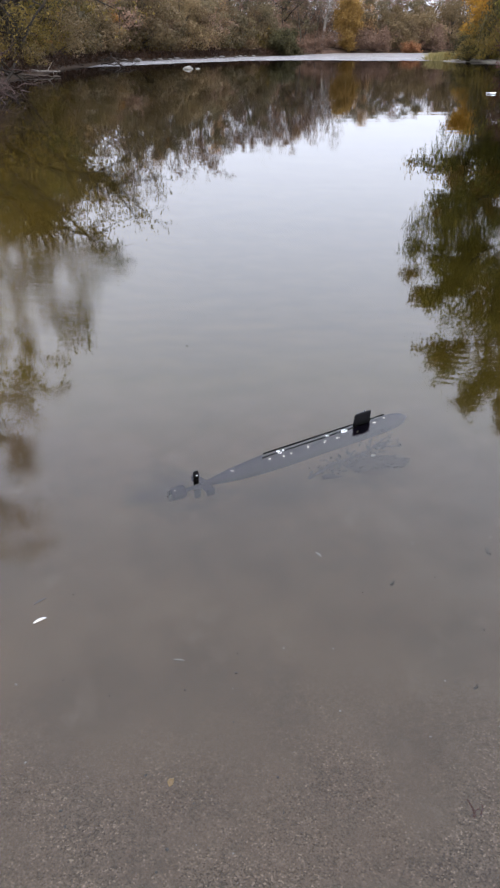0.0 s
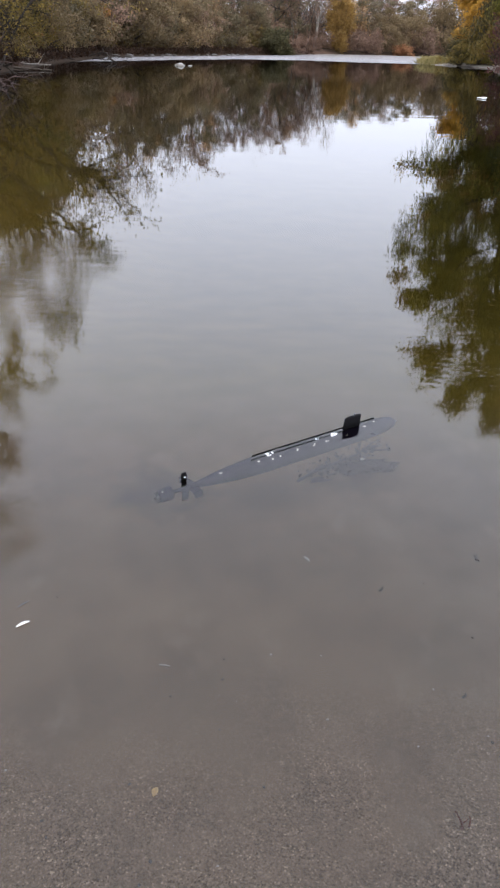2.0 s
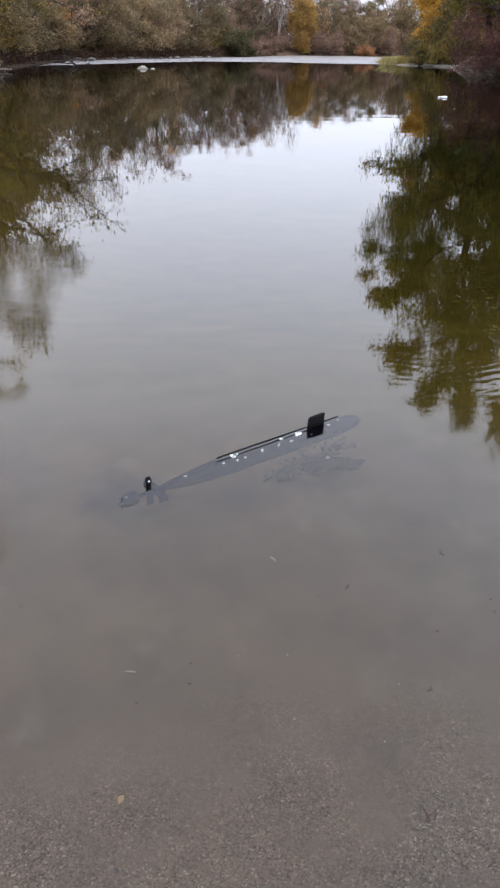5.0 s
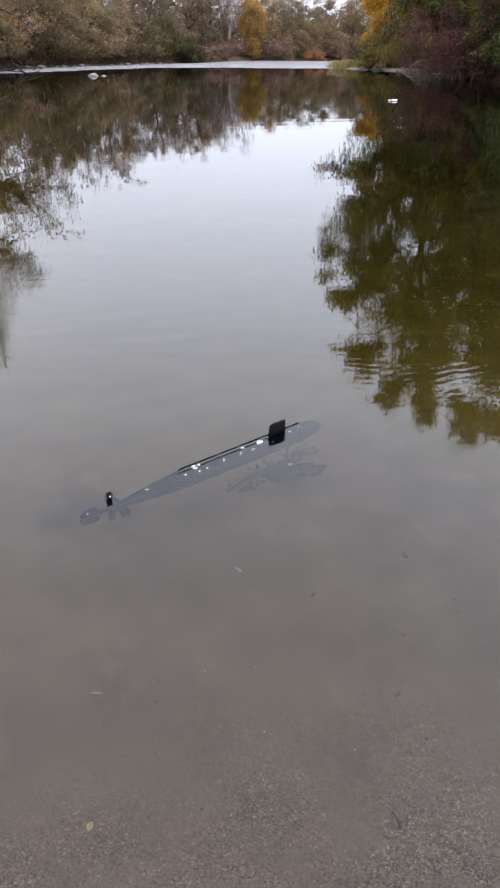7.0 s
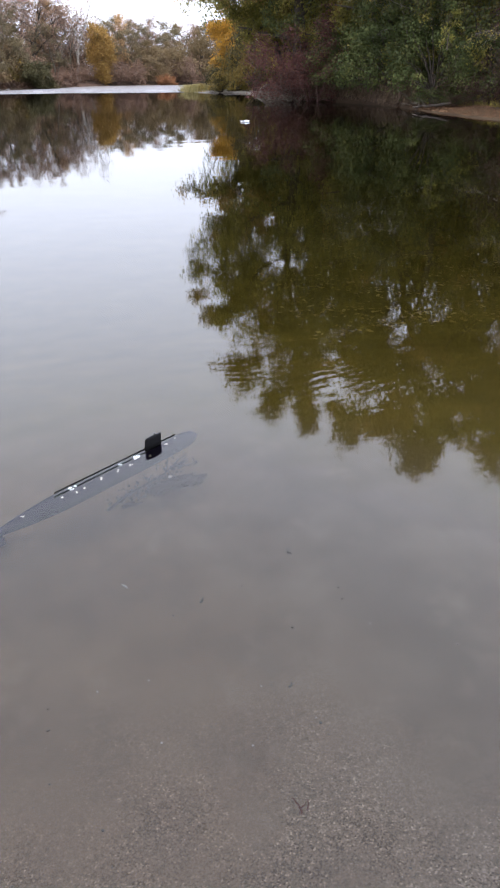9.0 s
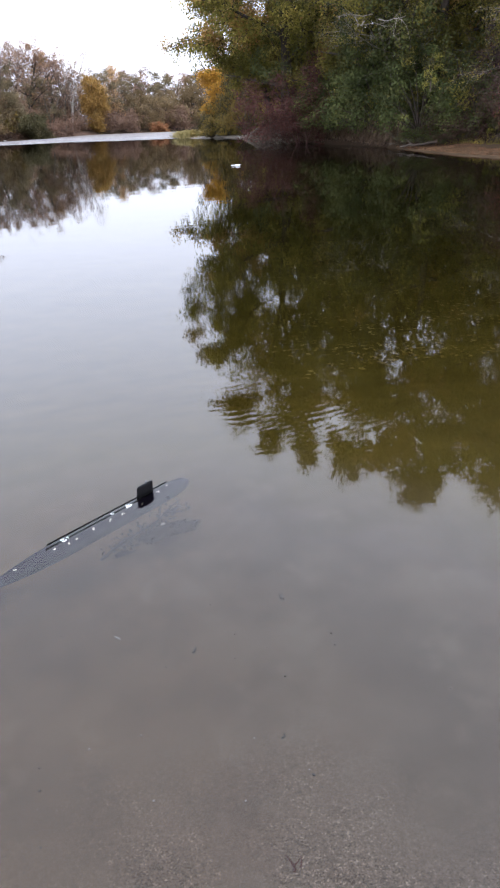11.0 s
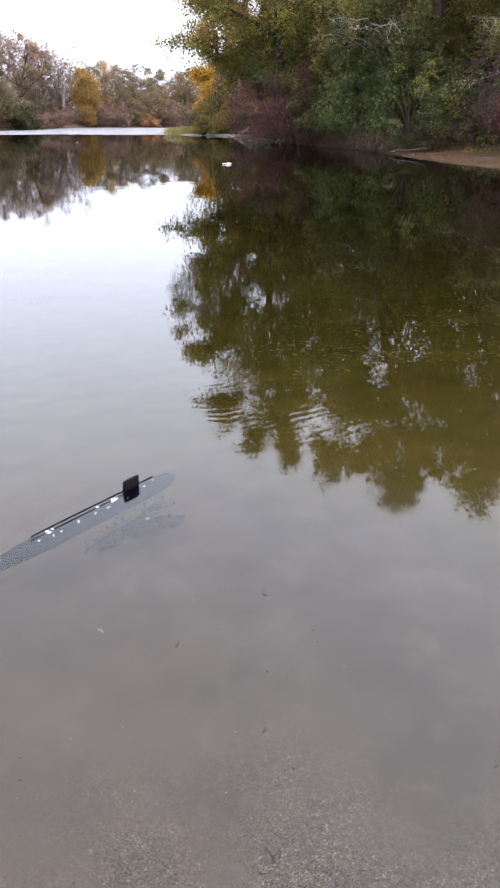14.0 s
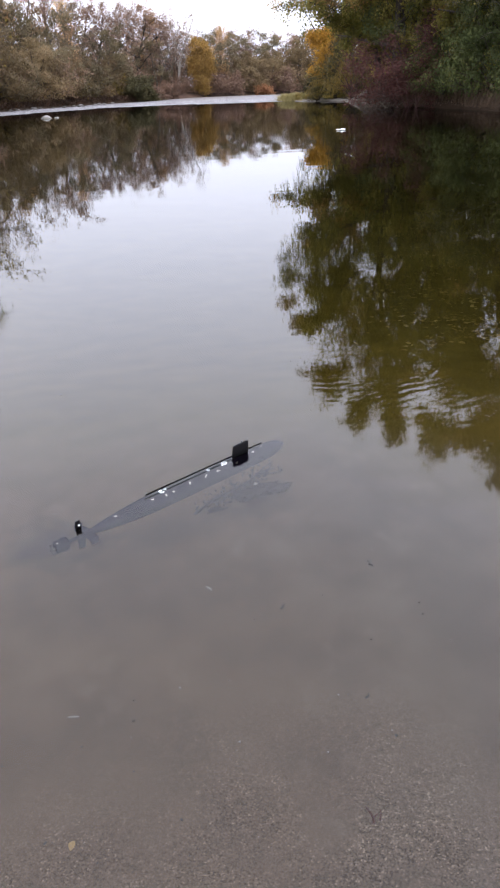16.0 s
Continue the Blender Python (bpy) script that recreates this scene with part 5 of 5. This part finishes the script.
def lathe(profile, sides=28):
    """A body turned about the x axis from (x, radius) pairs."""
    bm = bmesh.new()
    rings = []
    for x, r in profile:
        rings.append([bm.verts.new((x, r * math.cos(2 * math.pi * k / sides), r * math.sin(2 * math.pi * k / sides))) for k in range(sides)])
    for a, b in zip(rings, rings[1:]):
        for k in range(sides):
            bm.faces.new((a[k], b[k], b[(k + 1) % sides], a[(k + 1) % sides]))
    bm.faces.new(rings[0])
    bm.faces.new(rings[-1][::-1])
    bmesh.ops.recalc_face_normals(bm, faces=bm.faces[:])
    return bm


def fin_bm(chord, tip_chord, span, thick, sweep=0.0):
    """A tapered fin with a rounded section, standing up from the origin."""
    bm = bmesh.new()
    rows = []
    for f in (0.0, 0.5, 0.92, 1.0):
        c = chord + (tip_chord - chord) * f
        if f == 1.0:
            c *= 0.975
        row = []
        for k in range(14):
            a = 2 * math.pi * k / 14
            row.append(bm.verts.new((sweep * f + c / 2 * math.cos(a), thick / 2 * math.sin(a) * (0.55 + 0.45 * math.cos(a * 0.5) ** 2) * (0.75 if f == 1.0 else 1), span * f)))
        rows.append(row)
    for a, b in zip(rows, rows[1:]):
        for k in range(14):
            bm.faces.new((a[k], a[(k + 1) % 14], b[(k + 1) % 14], b[k]))
    bm.faces.new(rows[0][::-1])
    bm.faces.new(rows[-1])
    bmesh.ops.recalc_face_normals(bm, faces=bm.faces[:])
    return bm


def submarine():
    """A model submarine lying awash: stern at the origin, bow along +x, water level at z = 0."""
    root = tagged(new("model_submarine"), "black radio-controlled model submarine lying awash, sail and rudder dry", "submarine")
    L, R_, zc = 1.225, 0.039, -0.0432
    prof = []
    for i in range(30):
        x = 0.115 + (L - 0.115) * i / 29
        u = (x - 0.115) / (L - 0.115)
        r = R_ * (1 - (1 - min(u / 0.36, 1)) ** 2.0) * 0.93 + 0.004
        if u > 0.86:
            r = min(r, R_ * 0.95 * math.sqrt(max(0, 1 - ((u - 0.86) / 0.14) ** 2)) + 0.002)
        prof.append((x, r))
    hull = part("hull", bm_mesh("hull", lathe(prof), M_HULL), root)
    hull.location = (0, 0, zc)
    # flat casing along the back, just out of the water
    deck = box_bm(0.72, 0.022, 0.012, 0.003, (0.75, 0, -0.0085))
    for v in deck.verts:
        if v.co.x < 0.42 or v.co.x > 1.0:
            v.co.y *= 0.35
            v.co.z -= 0.004
    part("casing", bm_mesh("casing", deck, M_DECK), root)
    for y in (-0.0118, 0.0118):
        rail = box_bm(0.66 if y > 0 else 0.50, 0.0013, 0.010, 0.0004, (0.76 if y > 0 else 0.66, y, -0.0018 if y > 0 else -0.0026))
        part("casing_edge", bm_mesh("casing_edge", rail, M_SAIL), root)
    sail = part("sail", bm_mesh("sail", fin_bm(0.100, 0.094, 0.058, 0.022, 0.004), M_SAIL), root, "matt black sail standing dry above the hull")
    sail.location = (0.945, 0, -0.006)
    mast = part("mast", bm_mesh("mast", lathe([(0, 0.002), (0.014, 0.002), (0.016, 0.0014)], 8), M_BRASS), sail)
    mast.rotation_euler, mast.location = (0, radians(-90), 0), (0.012, 0, 0.054)
    rudder = part("rudder", bm_mesh("rudder", fin_bm(0.027, 0.023, 0.082, 0.008, -0.003), M_SAIL), root, "black upper rudder standing out of the water")
    rudder.location = (0.112, 0, -0.053)
    mark = part("marking", bm_mesh("marking", box_bm(0.007, 0.0006, 0.005, 0, (0, 0, 0)), M_WHITE), rudder, "white mark")
    mark.location = (0.0, -0.0046, 0.064)
    lower = part("lower_rudder", bm_mesh("lower_rudder", fin_bm(0.034, 0.028, 0.05, 0.009, -0.004), M_HULL), root)
    lower.location, lower.rotation_euler = (0.118, 0, zc - 0.004), (radians(180), 0, 0)
    for s in (1, -1):
        plane = part("stern_plane", bm_mesh("stern_plane", fin_bm(0.050, 0.034, 0.062, 0.008, -0.008), M_HULL), root)
        plane.location, plane.rotation_euler = (0.148, 0, zc), (radians(-90 * s), 0, 0)
        bow_plane = part("bow_plane", bm_mesh("bow_plane", fin_bm(0.030, 0.022, 0.030, 0.005, -0.004), M_HULL), root)
        bow_plane.location, bow_plane.rotation_euler = (1.035, s * 0.034, zc + 0.004), (radians(-90 * s), 0, 0)
        plate = part("end_plate", bm_mesh("end_plate", box_bm(0.036, 0.003, 0.03, 0.001), M_HULL), plane)
        plate.location, plate.rotation_euler = (-0.008, 0, 0.062), (radians(90), 0, 0)
    shaft = part("shaft", bm_mesh("shaft", lathe([(0.03, 0.006), (0.09, 0.008), (0.13, 0.013)], 12), M_HULL), root)
    shaft.location = (0, 0, zc)
    ring = part("propeller_shroud", bm_mesh("propeller_shroud", lathe([(0.0, 0.020), (0.004, 0.024), (0.045, 0.027), (0.056, 0.024), (0.056, 0.019)], 20), M_HULL), root)
    ring.location = (0, 0, zc)
    for k in range(5):
        blade = part("propeller_blade", bm_mesh("propeller_blade", fin_bm(0.012, 0.016, 0.023, 0.002), M_BRASS), ring)
        blade.matrix_basis = Matrix.Translation((-0.006, 0, 0)) @ Matrix.Rotation(2 * math.pi * k / 5, 4, "X") @ Matrix.Rotation(0.6, 4, "Z")
    # white painted marks, each a thin plate bent to the hull
    rng = random.Random(8)

    def blotch(x, ang, pieces, size, name="marking", dry=False):
        bm = bmesh.new()
        for _ in range(pieces):
            cx, ca = x + rng.uniform(-1, 1) * size, ang + rng.uniform(-1, 1) * size / R_ * 0.7
            w, h = (rng.uniform(0.0016, 0.0036), rng.uniform(0.0012, 0.0024)) if dry else (rng.uniform(0.002, 0.0046), rng.uniform(0.0014, 0.0028))
            u = (cx - 0.115) / (L - 0.115)
            r = R_ * (1 - (1 - min(u / 0.36, 1)) ** 2.0) * 0.93 + 0.0048
            ring_ = []
            for dx, da in ((-w, -h), (w * rng.uniform(0.6, 1.2), -h), (w, h), (-w * rng.uniform(0.6, 1.2), h)):
                a = ca + da / r
                ring_.append(bm.verts.new((cx + dx, -r * math.sin(a), max(zc + r * math.cos(a), 0.0008 if dry else -1))))
            bm.faces.new(ring_)
        geo = bmesh.ops.extrude_face_region(bm, geom=bm.faces[:])
        bmesh.ops.translate(bm, vec=(0, 0, 0.0006), verts=[g for g in geo["geom"] if isinstance(g, bmesh.types.BMVert)])
        bmesh.ops.recalc_face_normals(bm, faces=bm.faces[:])
        part(name, bm_mesh(name, bm, M_WHITE, False), root, "small white painted mark")

    for x, ang, pieces, size in ((0.50, 0.36, 17, 0.017), (0.832, 0.36, 16, 0.017), (0.745, 0.30, 9, 0.006), (0.27, 0.35, 3, 0.008), (0.44, 0.62, 2, 0.004), (0.50, 0.75, 2, 0.006),
                                 (0.54, 0.78, 2, 0.005), (0.635, 0.75, 3, 0.008), (0.72, 0.72, 2, 0.004), (0.79, 0.75, 3, 0.008), (1.005, 0.45, 3, 0.008), (1.07, 0.2, 2, 0.005), (0.90, 0.8, 2, 0.004)):
        blotch(x, ang, pieces, size, dry=pieces > 8)
    dot = part("marking", bm_mesh("marking", box_bm(0.005, 0.006, 0.001, 0), M_WHITE), ring, "small white mark")
    dot.location = (0.012, -0.010, 0.0235)
    return root


sub = submarine()
sub.matrix_basis = pose(-0.365, 2.192, 0.0, 0, 0, 32.8)

# --- leaves and twigs near the shore ---
M_LEAF_WHITE = plain("pale_leaf", (0.40, 0.39, 0.36), 0.6, 60, 0.15)
M_LEAF_TAN = plain("tan_leaf", (0.66, 0.47, 0.22), 0.7, 60, 0.45)
M_LEAF_DULL = plain("faded_leaf", (0.5, 0.46, 0.40), 0.7, 60, 0.3)
M_LEAF_FLECK = plain("grey_leaf_fragment", (0.06, 0.058, 0.056), 0.7, 60, 0.2)
M_LEAF_BROWN = plain("brown_leaf", (0.15, 0.07, 0.05), 0.7, 60, 0.3)
M_SUNK = plain("dark_sunken_wood", (0.135, 0.122, 0.112), 0.8, 30, 0.4)


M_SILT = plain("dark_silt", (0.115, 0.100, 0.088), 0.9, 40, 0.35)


def leaf_bm(length, width, curl=0.1, n=9):
    """A single pointed leaf with a midrib fold and some thickness."""
    bm = bmesh.new()
    rows = []
    for i in range(n):
        u = i / (n - 1)
        w = width / 2 * math.sin(math.pi * min(1, u * 0.97 + 0.02)) ** 0.8 + 0.0004
        z = curl * length * (u - 0.5) ** 2
        y = 0.12 * length * math.sin(u * 2.4)
        rows.append([bm.verts.new((u * length - length / 2, y + s * w, z + abs(s) * w * 0.35)) for s in (-1, 0, 1)])
    for a, b in zip(rows, rows[1:]):
        for k in (0, 1):
            bm.faces.new((a[k], b[k], b[k + 1], a[k + 1]))
    geo = bmesh.ops.extrude_face_region(bm, geom=bm.faces[:])
    bmesh.ops.translate(bm, vec=(0, 0, 0.0012), verts=[g for g in geo["geom"] if isinstance(g, bmesh.types.BMVert)])
    bmesh.ops.recalc_face_normals(bm, faces=bm.faces[:])
    return bm


def leaf(x, y, z, length, width, turn, material, label, curl=0.1):
    ob = tagged(new("fallen_leaf", bm_mesh("fallen_leaf", leaf_bm(length, width, curl), material)), label, "leaf")
    ob.location, ob.rotation_euler = (x, y, z), (0, 0, radians(turn))
    return ob


def bed(x, y, lift=0.003):
    return ground_height(x, y) + lift


leaf(-0.670, 1.475, 0.001, 0.040, 0.010, 32, M_LEAF_WHITE, "narrow pale willow leaf floating on the water")
leaf(-0.690, 1.555, 0.001, 0.042, 0.004, 40, M_LEAF_FLECK, "thin tan willow leaf floating on the water")
leaf(-0.245, 1.02, bed(-0.245, 1.02), 0.024, 0.015, 65, M_LEAF_TAN, "small tan leaf lying on the sandy bed")
leaf(-0.268, 1.43, bed(-0.268, 1.43), 0.034, 0.005, -12, M_LEAF_DULL, "thin pale curled leaf on the river bed", 0.3)
leaf(0.185, 1.965, bed(0.185, 1.965, 0.01), 0.034, 0.008, -60, M_LEAF_DULL, "faded leaf lying in the shallow water")


def twig(x, y, z, length, turn, radius, label, seed, forks=2, material=M_LEAF_BROWN):
    rng = np.random.default_rng(seed)
    line = wander(rng, (0, 0, 0), (1, 0, 0.05), length, 6, 0.22)
    lines = [(line, radius * (1 - np.linspace(0, 0.6, 7)))]
    for _ in range(forks):
        k = rng.integers(1, 5)
        lines.append((wander(rng, line[k], (0.8, rng.choice([-0.7, 0.7]), 0.1), length * 0.5, 3, 0.2), radius * 0.6 * np.array([1, 0.8, 0.6, 0.3])))
    ob = tagged(new("twig", mesh_from("twig", *tubes(lines, 6), material)), label, "twig")
    ob.location, ob.rotation_euler = (x, y, z), (0, 0, radians(turn))
    return ob


twig(0.452, 0.935, bed(0.452, 0.935), 0.042, 62, 0.0036, "small brown forked twig on the sandy bed", 2, 1)
twig(0.47, 0.94, bed(0.47, 0.94), 0.03, 75, 0.0026, "short brown twig on the sandy bed", 5, 0)


def sunken_branch(x, y, turn):
    rng = np.random.default_rng(12)
    z = bed(x, y, 0.02)
    line = wander(rng, (-0.30, 0, 0), (1, 0.12, 0), 0.62, 9, 0.14)
    lines = [(line, 0.007 * (1 - np.linspace(0, 0.7, 10)))]
    for k, s, ln in ((4, 1, 0.16), (5, -1, 0.14), (6, 1, 0.18), (5, 1, 0.10), (7, -1, 0.12), (2, 1, 0.08)):
        lines.append((wander(rng, line[k], (0.7, s * 0.7, 0.15), ln, 4, 0.2), 0.004 * np.array([1, 0.9, 0.7, 0.5, 0.3])))
    root = tagged(new("sunken_branch"), "dark waterlogged branch with dead leaves on the river bed", "branch")
    root.location, root.rotation_euler = (x, y, z), (0, 0, radians(turn))
    part("stem", mesh_from("stem", *tubes(lines, 7), M_SUNK), root)
    at = line[rng.integers(2, 9, 230)] + rng.normal(size=(230, 3)) * [0.06, 0.03, 0.006] - [0, 0, 0.012]
    part("dead_leaves", mesh_from("dead_leaves", *leaves(rng, at, 0.022, 0.6, 0.0), M_SUNK, False), root)
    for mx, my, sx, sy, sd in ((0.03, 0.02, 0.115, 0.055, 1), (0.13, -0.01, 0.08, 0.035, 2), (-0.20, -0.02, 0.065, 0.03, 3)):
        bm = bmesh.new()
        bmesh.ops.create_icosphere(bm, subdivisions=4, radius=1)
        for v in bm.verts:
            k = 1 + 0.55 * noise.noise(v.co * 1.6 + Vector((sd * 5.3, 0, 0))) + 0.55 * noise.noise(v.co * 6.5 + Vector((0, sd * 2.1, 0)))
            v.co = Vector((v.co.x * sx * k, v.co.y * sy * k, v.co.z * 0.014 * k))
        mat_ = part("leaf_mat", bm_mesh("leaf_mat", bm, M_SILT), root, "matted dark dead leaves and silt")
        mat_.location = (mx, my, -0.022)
    pale = part("pale_leaf", bm_mesh("pale_leaf", leaf_bm(0.026, 0.018), M_LEAF_DULL), root, "single pale leaf")
    pale.location = (0.03, 0.0, 0.035)
    return root


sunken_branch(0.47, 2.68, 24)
twig(0.82, 2.00, bed(0.82, 2.00, 0.006), 0.05, 80, 0.006, "short dark stub of wood on the river bed", 9, 1, M_SUNK)
twig(0.42, 1.80, bed(0.42, 1.80, 0.004), 0.022, 20, 0.005, "small dark chip of wood on the river bed", 11, 0, M_SUNK)
twig(0.57, 1.33, bed(0.57, 1.33, 0.004), 0.020, 60, 0.004, "small dark chip of wood on the sandy bed", 14, 0, M_SUNK)


def sunken_leaves(n, seed):
    """Yellowed leaves lying flat on the olive mud further out."""
    rng = np.random.default_rng(seed)
    y = 5.6 + 9.0 * rng.uniform(0, 1, n)
    x = 0.5 + y * rng.uniform(0.30, 1.0, n) + rng.normal(0, 0.2, n)
    k = np.array([noise.noise(Vector((a * 0.9, b * 0.9, 3.0))) for a, b in zip(x, y)])
    keep = k > rng.uniform(-0.45, 0.35, n)
    x, y = x[keep], y[keep]
    m = len(x)
    at = np.stack([x, y, height_at(x, y) + 0.02], -1)
    a = rng.uniform(0, 2 * np.pi, m)
    ln = rng.uniform(0.016, 0.044, (m, 1))
    ax = np.stack([np.cos(a), np.sin(a), rng.normal(0, 0.1, m)], -1) * ln
    side = np.stack([-np.sin(a), np.cos(a), rng.normal(0, 0.15, m)], -1) * ln * rng.uniform(0.35, 0.7, (m, 1))
    v = np.stack([at - ax, at - ax * 0.3 - side * 0.8, at + ax * 0.4 - side, at + ax, at + ax * 0.4 + side, at - ax * 0.3 + side * 0.8], 1).reshape(-1, 3)
    b = np.arange(m)[:, None] * 6
    f = np.stack([b + [0, 1, 2], b + [0, 2, 3], b + [0, 3, 4], b + [0, 4, 5]], 1).reshape(-1, 3)
    return tagged(new("sunken_leaves", mesh_from("sunken_leaves", v, f, M_SUNKEN_LEAF, False)), "yellow-brown leaves lying on the muddy river bed", "leaves", kind="stuff")


M_SUNKEN_LEAF = leaf_material("sunken_yellow_leaves", [(0.0, (0.26, 0.20, 0.07)), (0.6, (0.50, 0.40, 0.14)), (1.0, (0.72, 0.62, 0.30))], 0.1)
sunken_leaves(4200, 91)


# pebbles and specks of debris on the bed
rp = random.Random(21)
M_PEBBLE = plain("small_pebble", (0.45, 0.41, 0.36), 0.7, 60, 0.4)
M_PEBBLE_DARK = plain("dark_pebble", (0.13, 0.12, 0.11), 0.7, 60, 0.4)


def pebble_mesh(material, seed):
    bm = bmesh.new()
    bmesh.ops.create_icosphere(bm, subdivisions=1, radius=1)
    for v in bm.verts:
        v.co *= 1 + 0.3 * noise.noise(v.co * 1.7 + Vector((seed, 0, 0)))
        v.co.z *= 0.6
    return bm_mesh("pebble", bm, material)


kinds = [pebble_mesh(M_PEBBLE, 1), pebble_mesh(M_PEBBLE_DARK, 2), pebble_mesh(M_PEBBLE_DARK, 3)]
for i in range(120):
    x, y = rp.uniform(-0.8, 1.2), 0.55 + 1.6 * rp.random() ** 1.4
    s = 0.0012 + 0.0036 * rp.random() ** 2.2
    ob = tagged(new("pebble", rp.choice(kinds)), "tiny pebble on the sandy bed", "pebble", group="pebbles on the river bed")
    ob.matrix_basis = Matrix.LocRotScale((x, y, bed(x, y, 0.001)), Euler((0, 0, rp.uniform(0, 6))), (s * rp.uniform(1.0, 1.9), s, s))


# pale flecks drifting on the surface
for x, y in ((-0.55, 3.35), (-0.40, 3.05), (-0.62, 2.72), (-0.30, 2.45), (-0.42, 3.6), (0.55, 2.62), (-0.78, 2.45), (0.30, 2.05), (-0.05, 2.9)):
    leaf(x, y, 0.001, rp.uniform(0.008, 0.014), rp.uniform(0.003, 0.006), rp.uniform(0, 180), M_LEAF_FLECK, "tiny pale leaf fragment floating on the water")


def foam_piece():
    root = tagged(new("floating_foam"), "two white lumps of foam floating on the river", "foam")
    root.location = (8.0, 26.2, 0.03)
    for x, y, s in ((-0.13, 0.0, 0.5), (0.05, 0.03, 0.95)):
        bm = bmesh.new()
        bmesh.ops.create_icosphere(bm, subdivisions=3, radius=1)
        for v in bm.verts:
            k = 1 + 0.3 * noise.noise(v.co * 2 + Vector((x * 9, 1, 2)))
            v.co = Vector((v.co.x * 0.12 * k, v.co.y * 0.08 * k, v.co.z * 0.028 * k)) * s
        lump = part("lump", bm_mesh("lump", bm, M_WHITE), root)
        lump.location = (x, y, 0)
    return root


foam_piece()
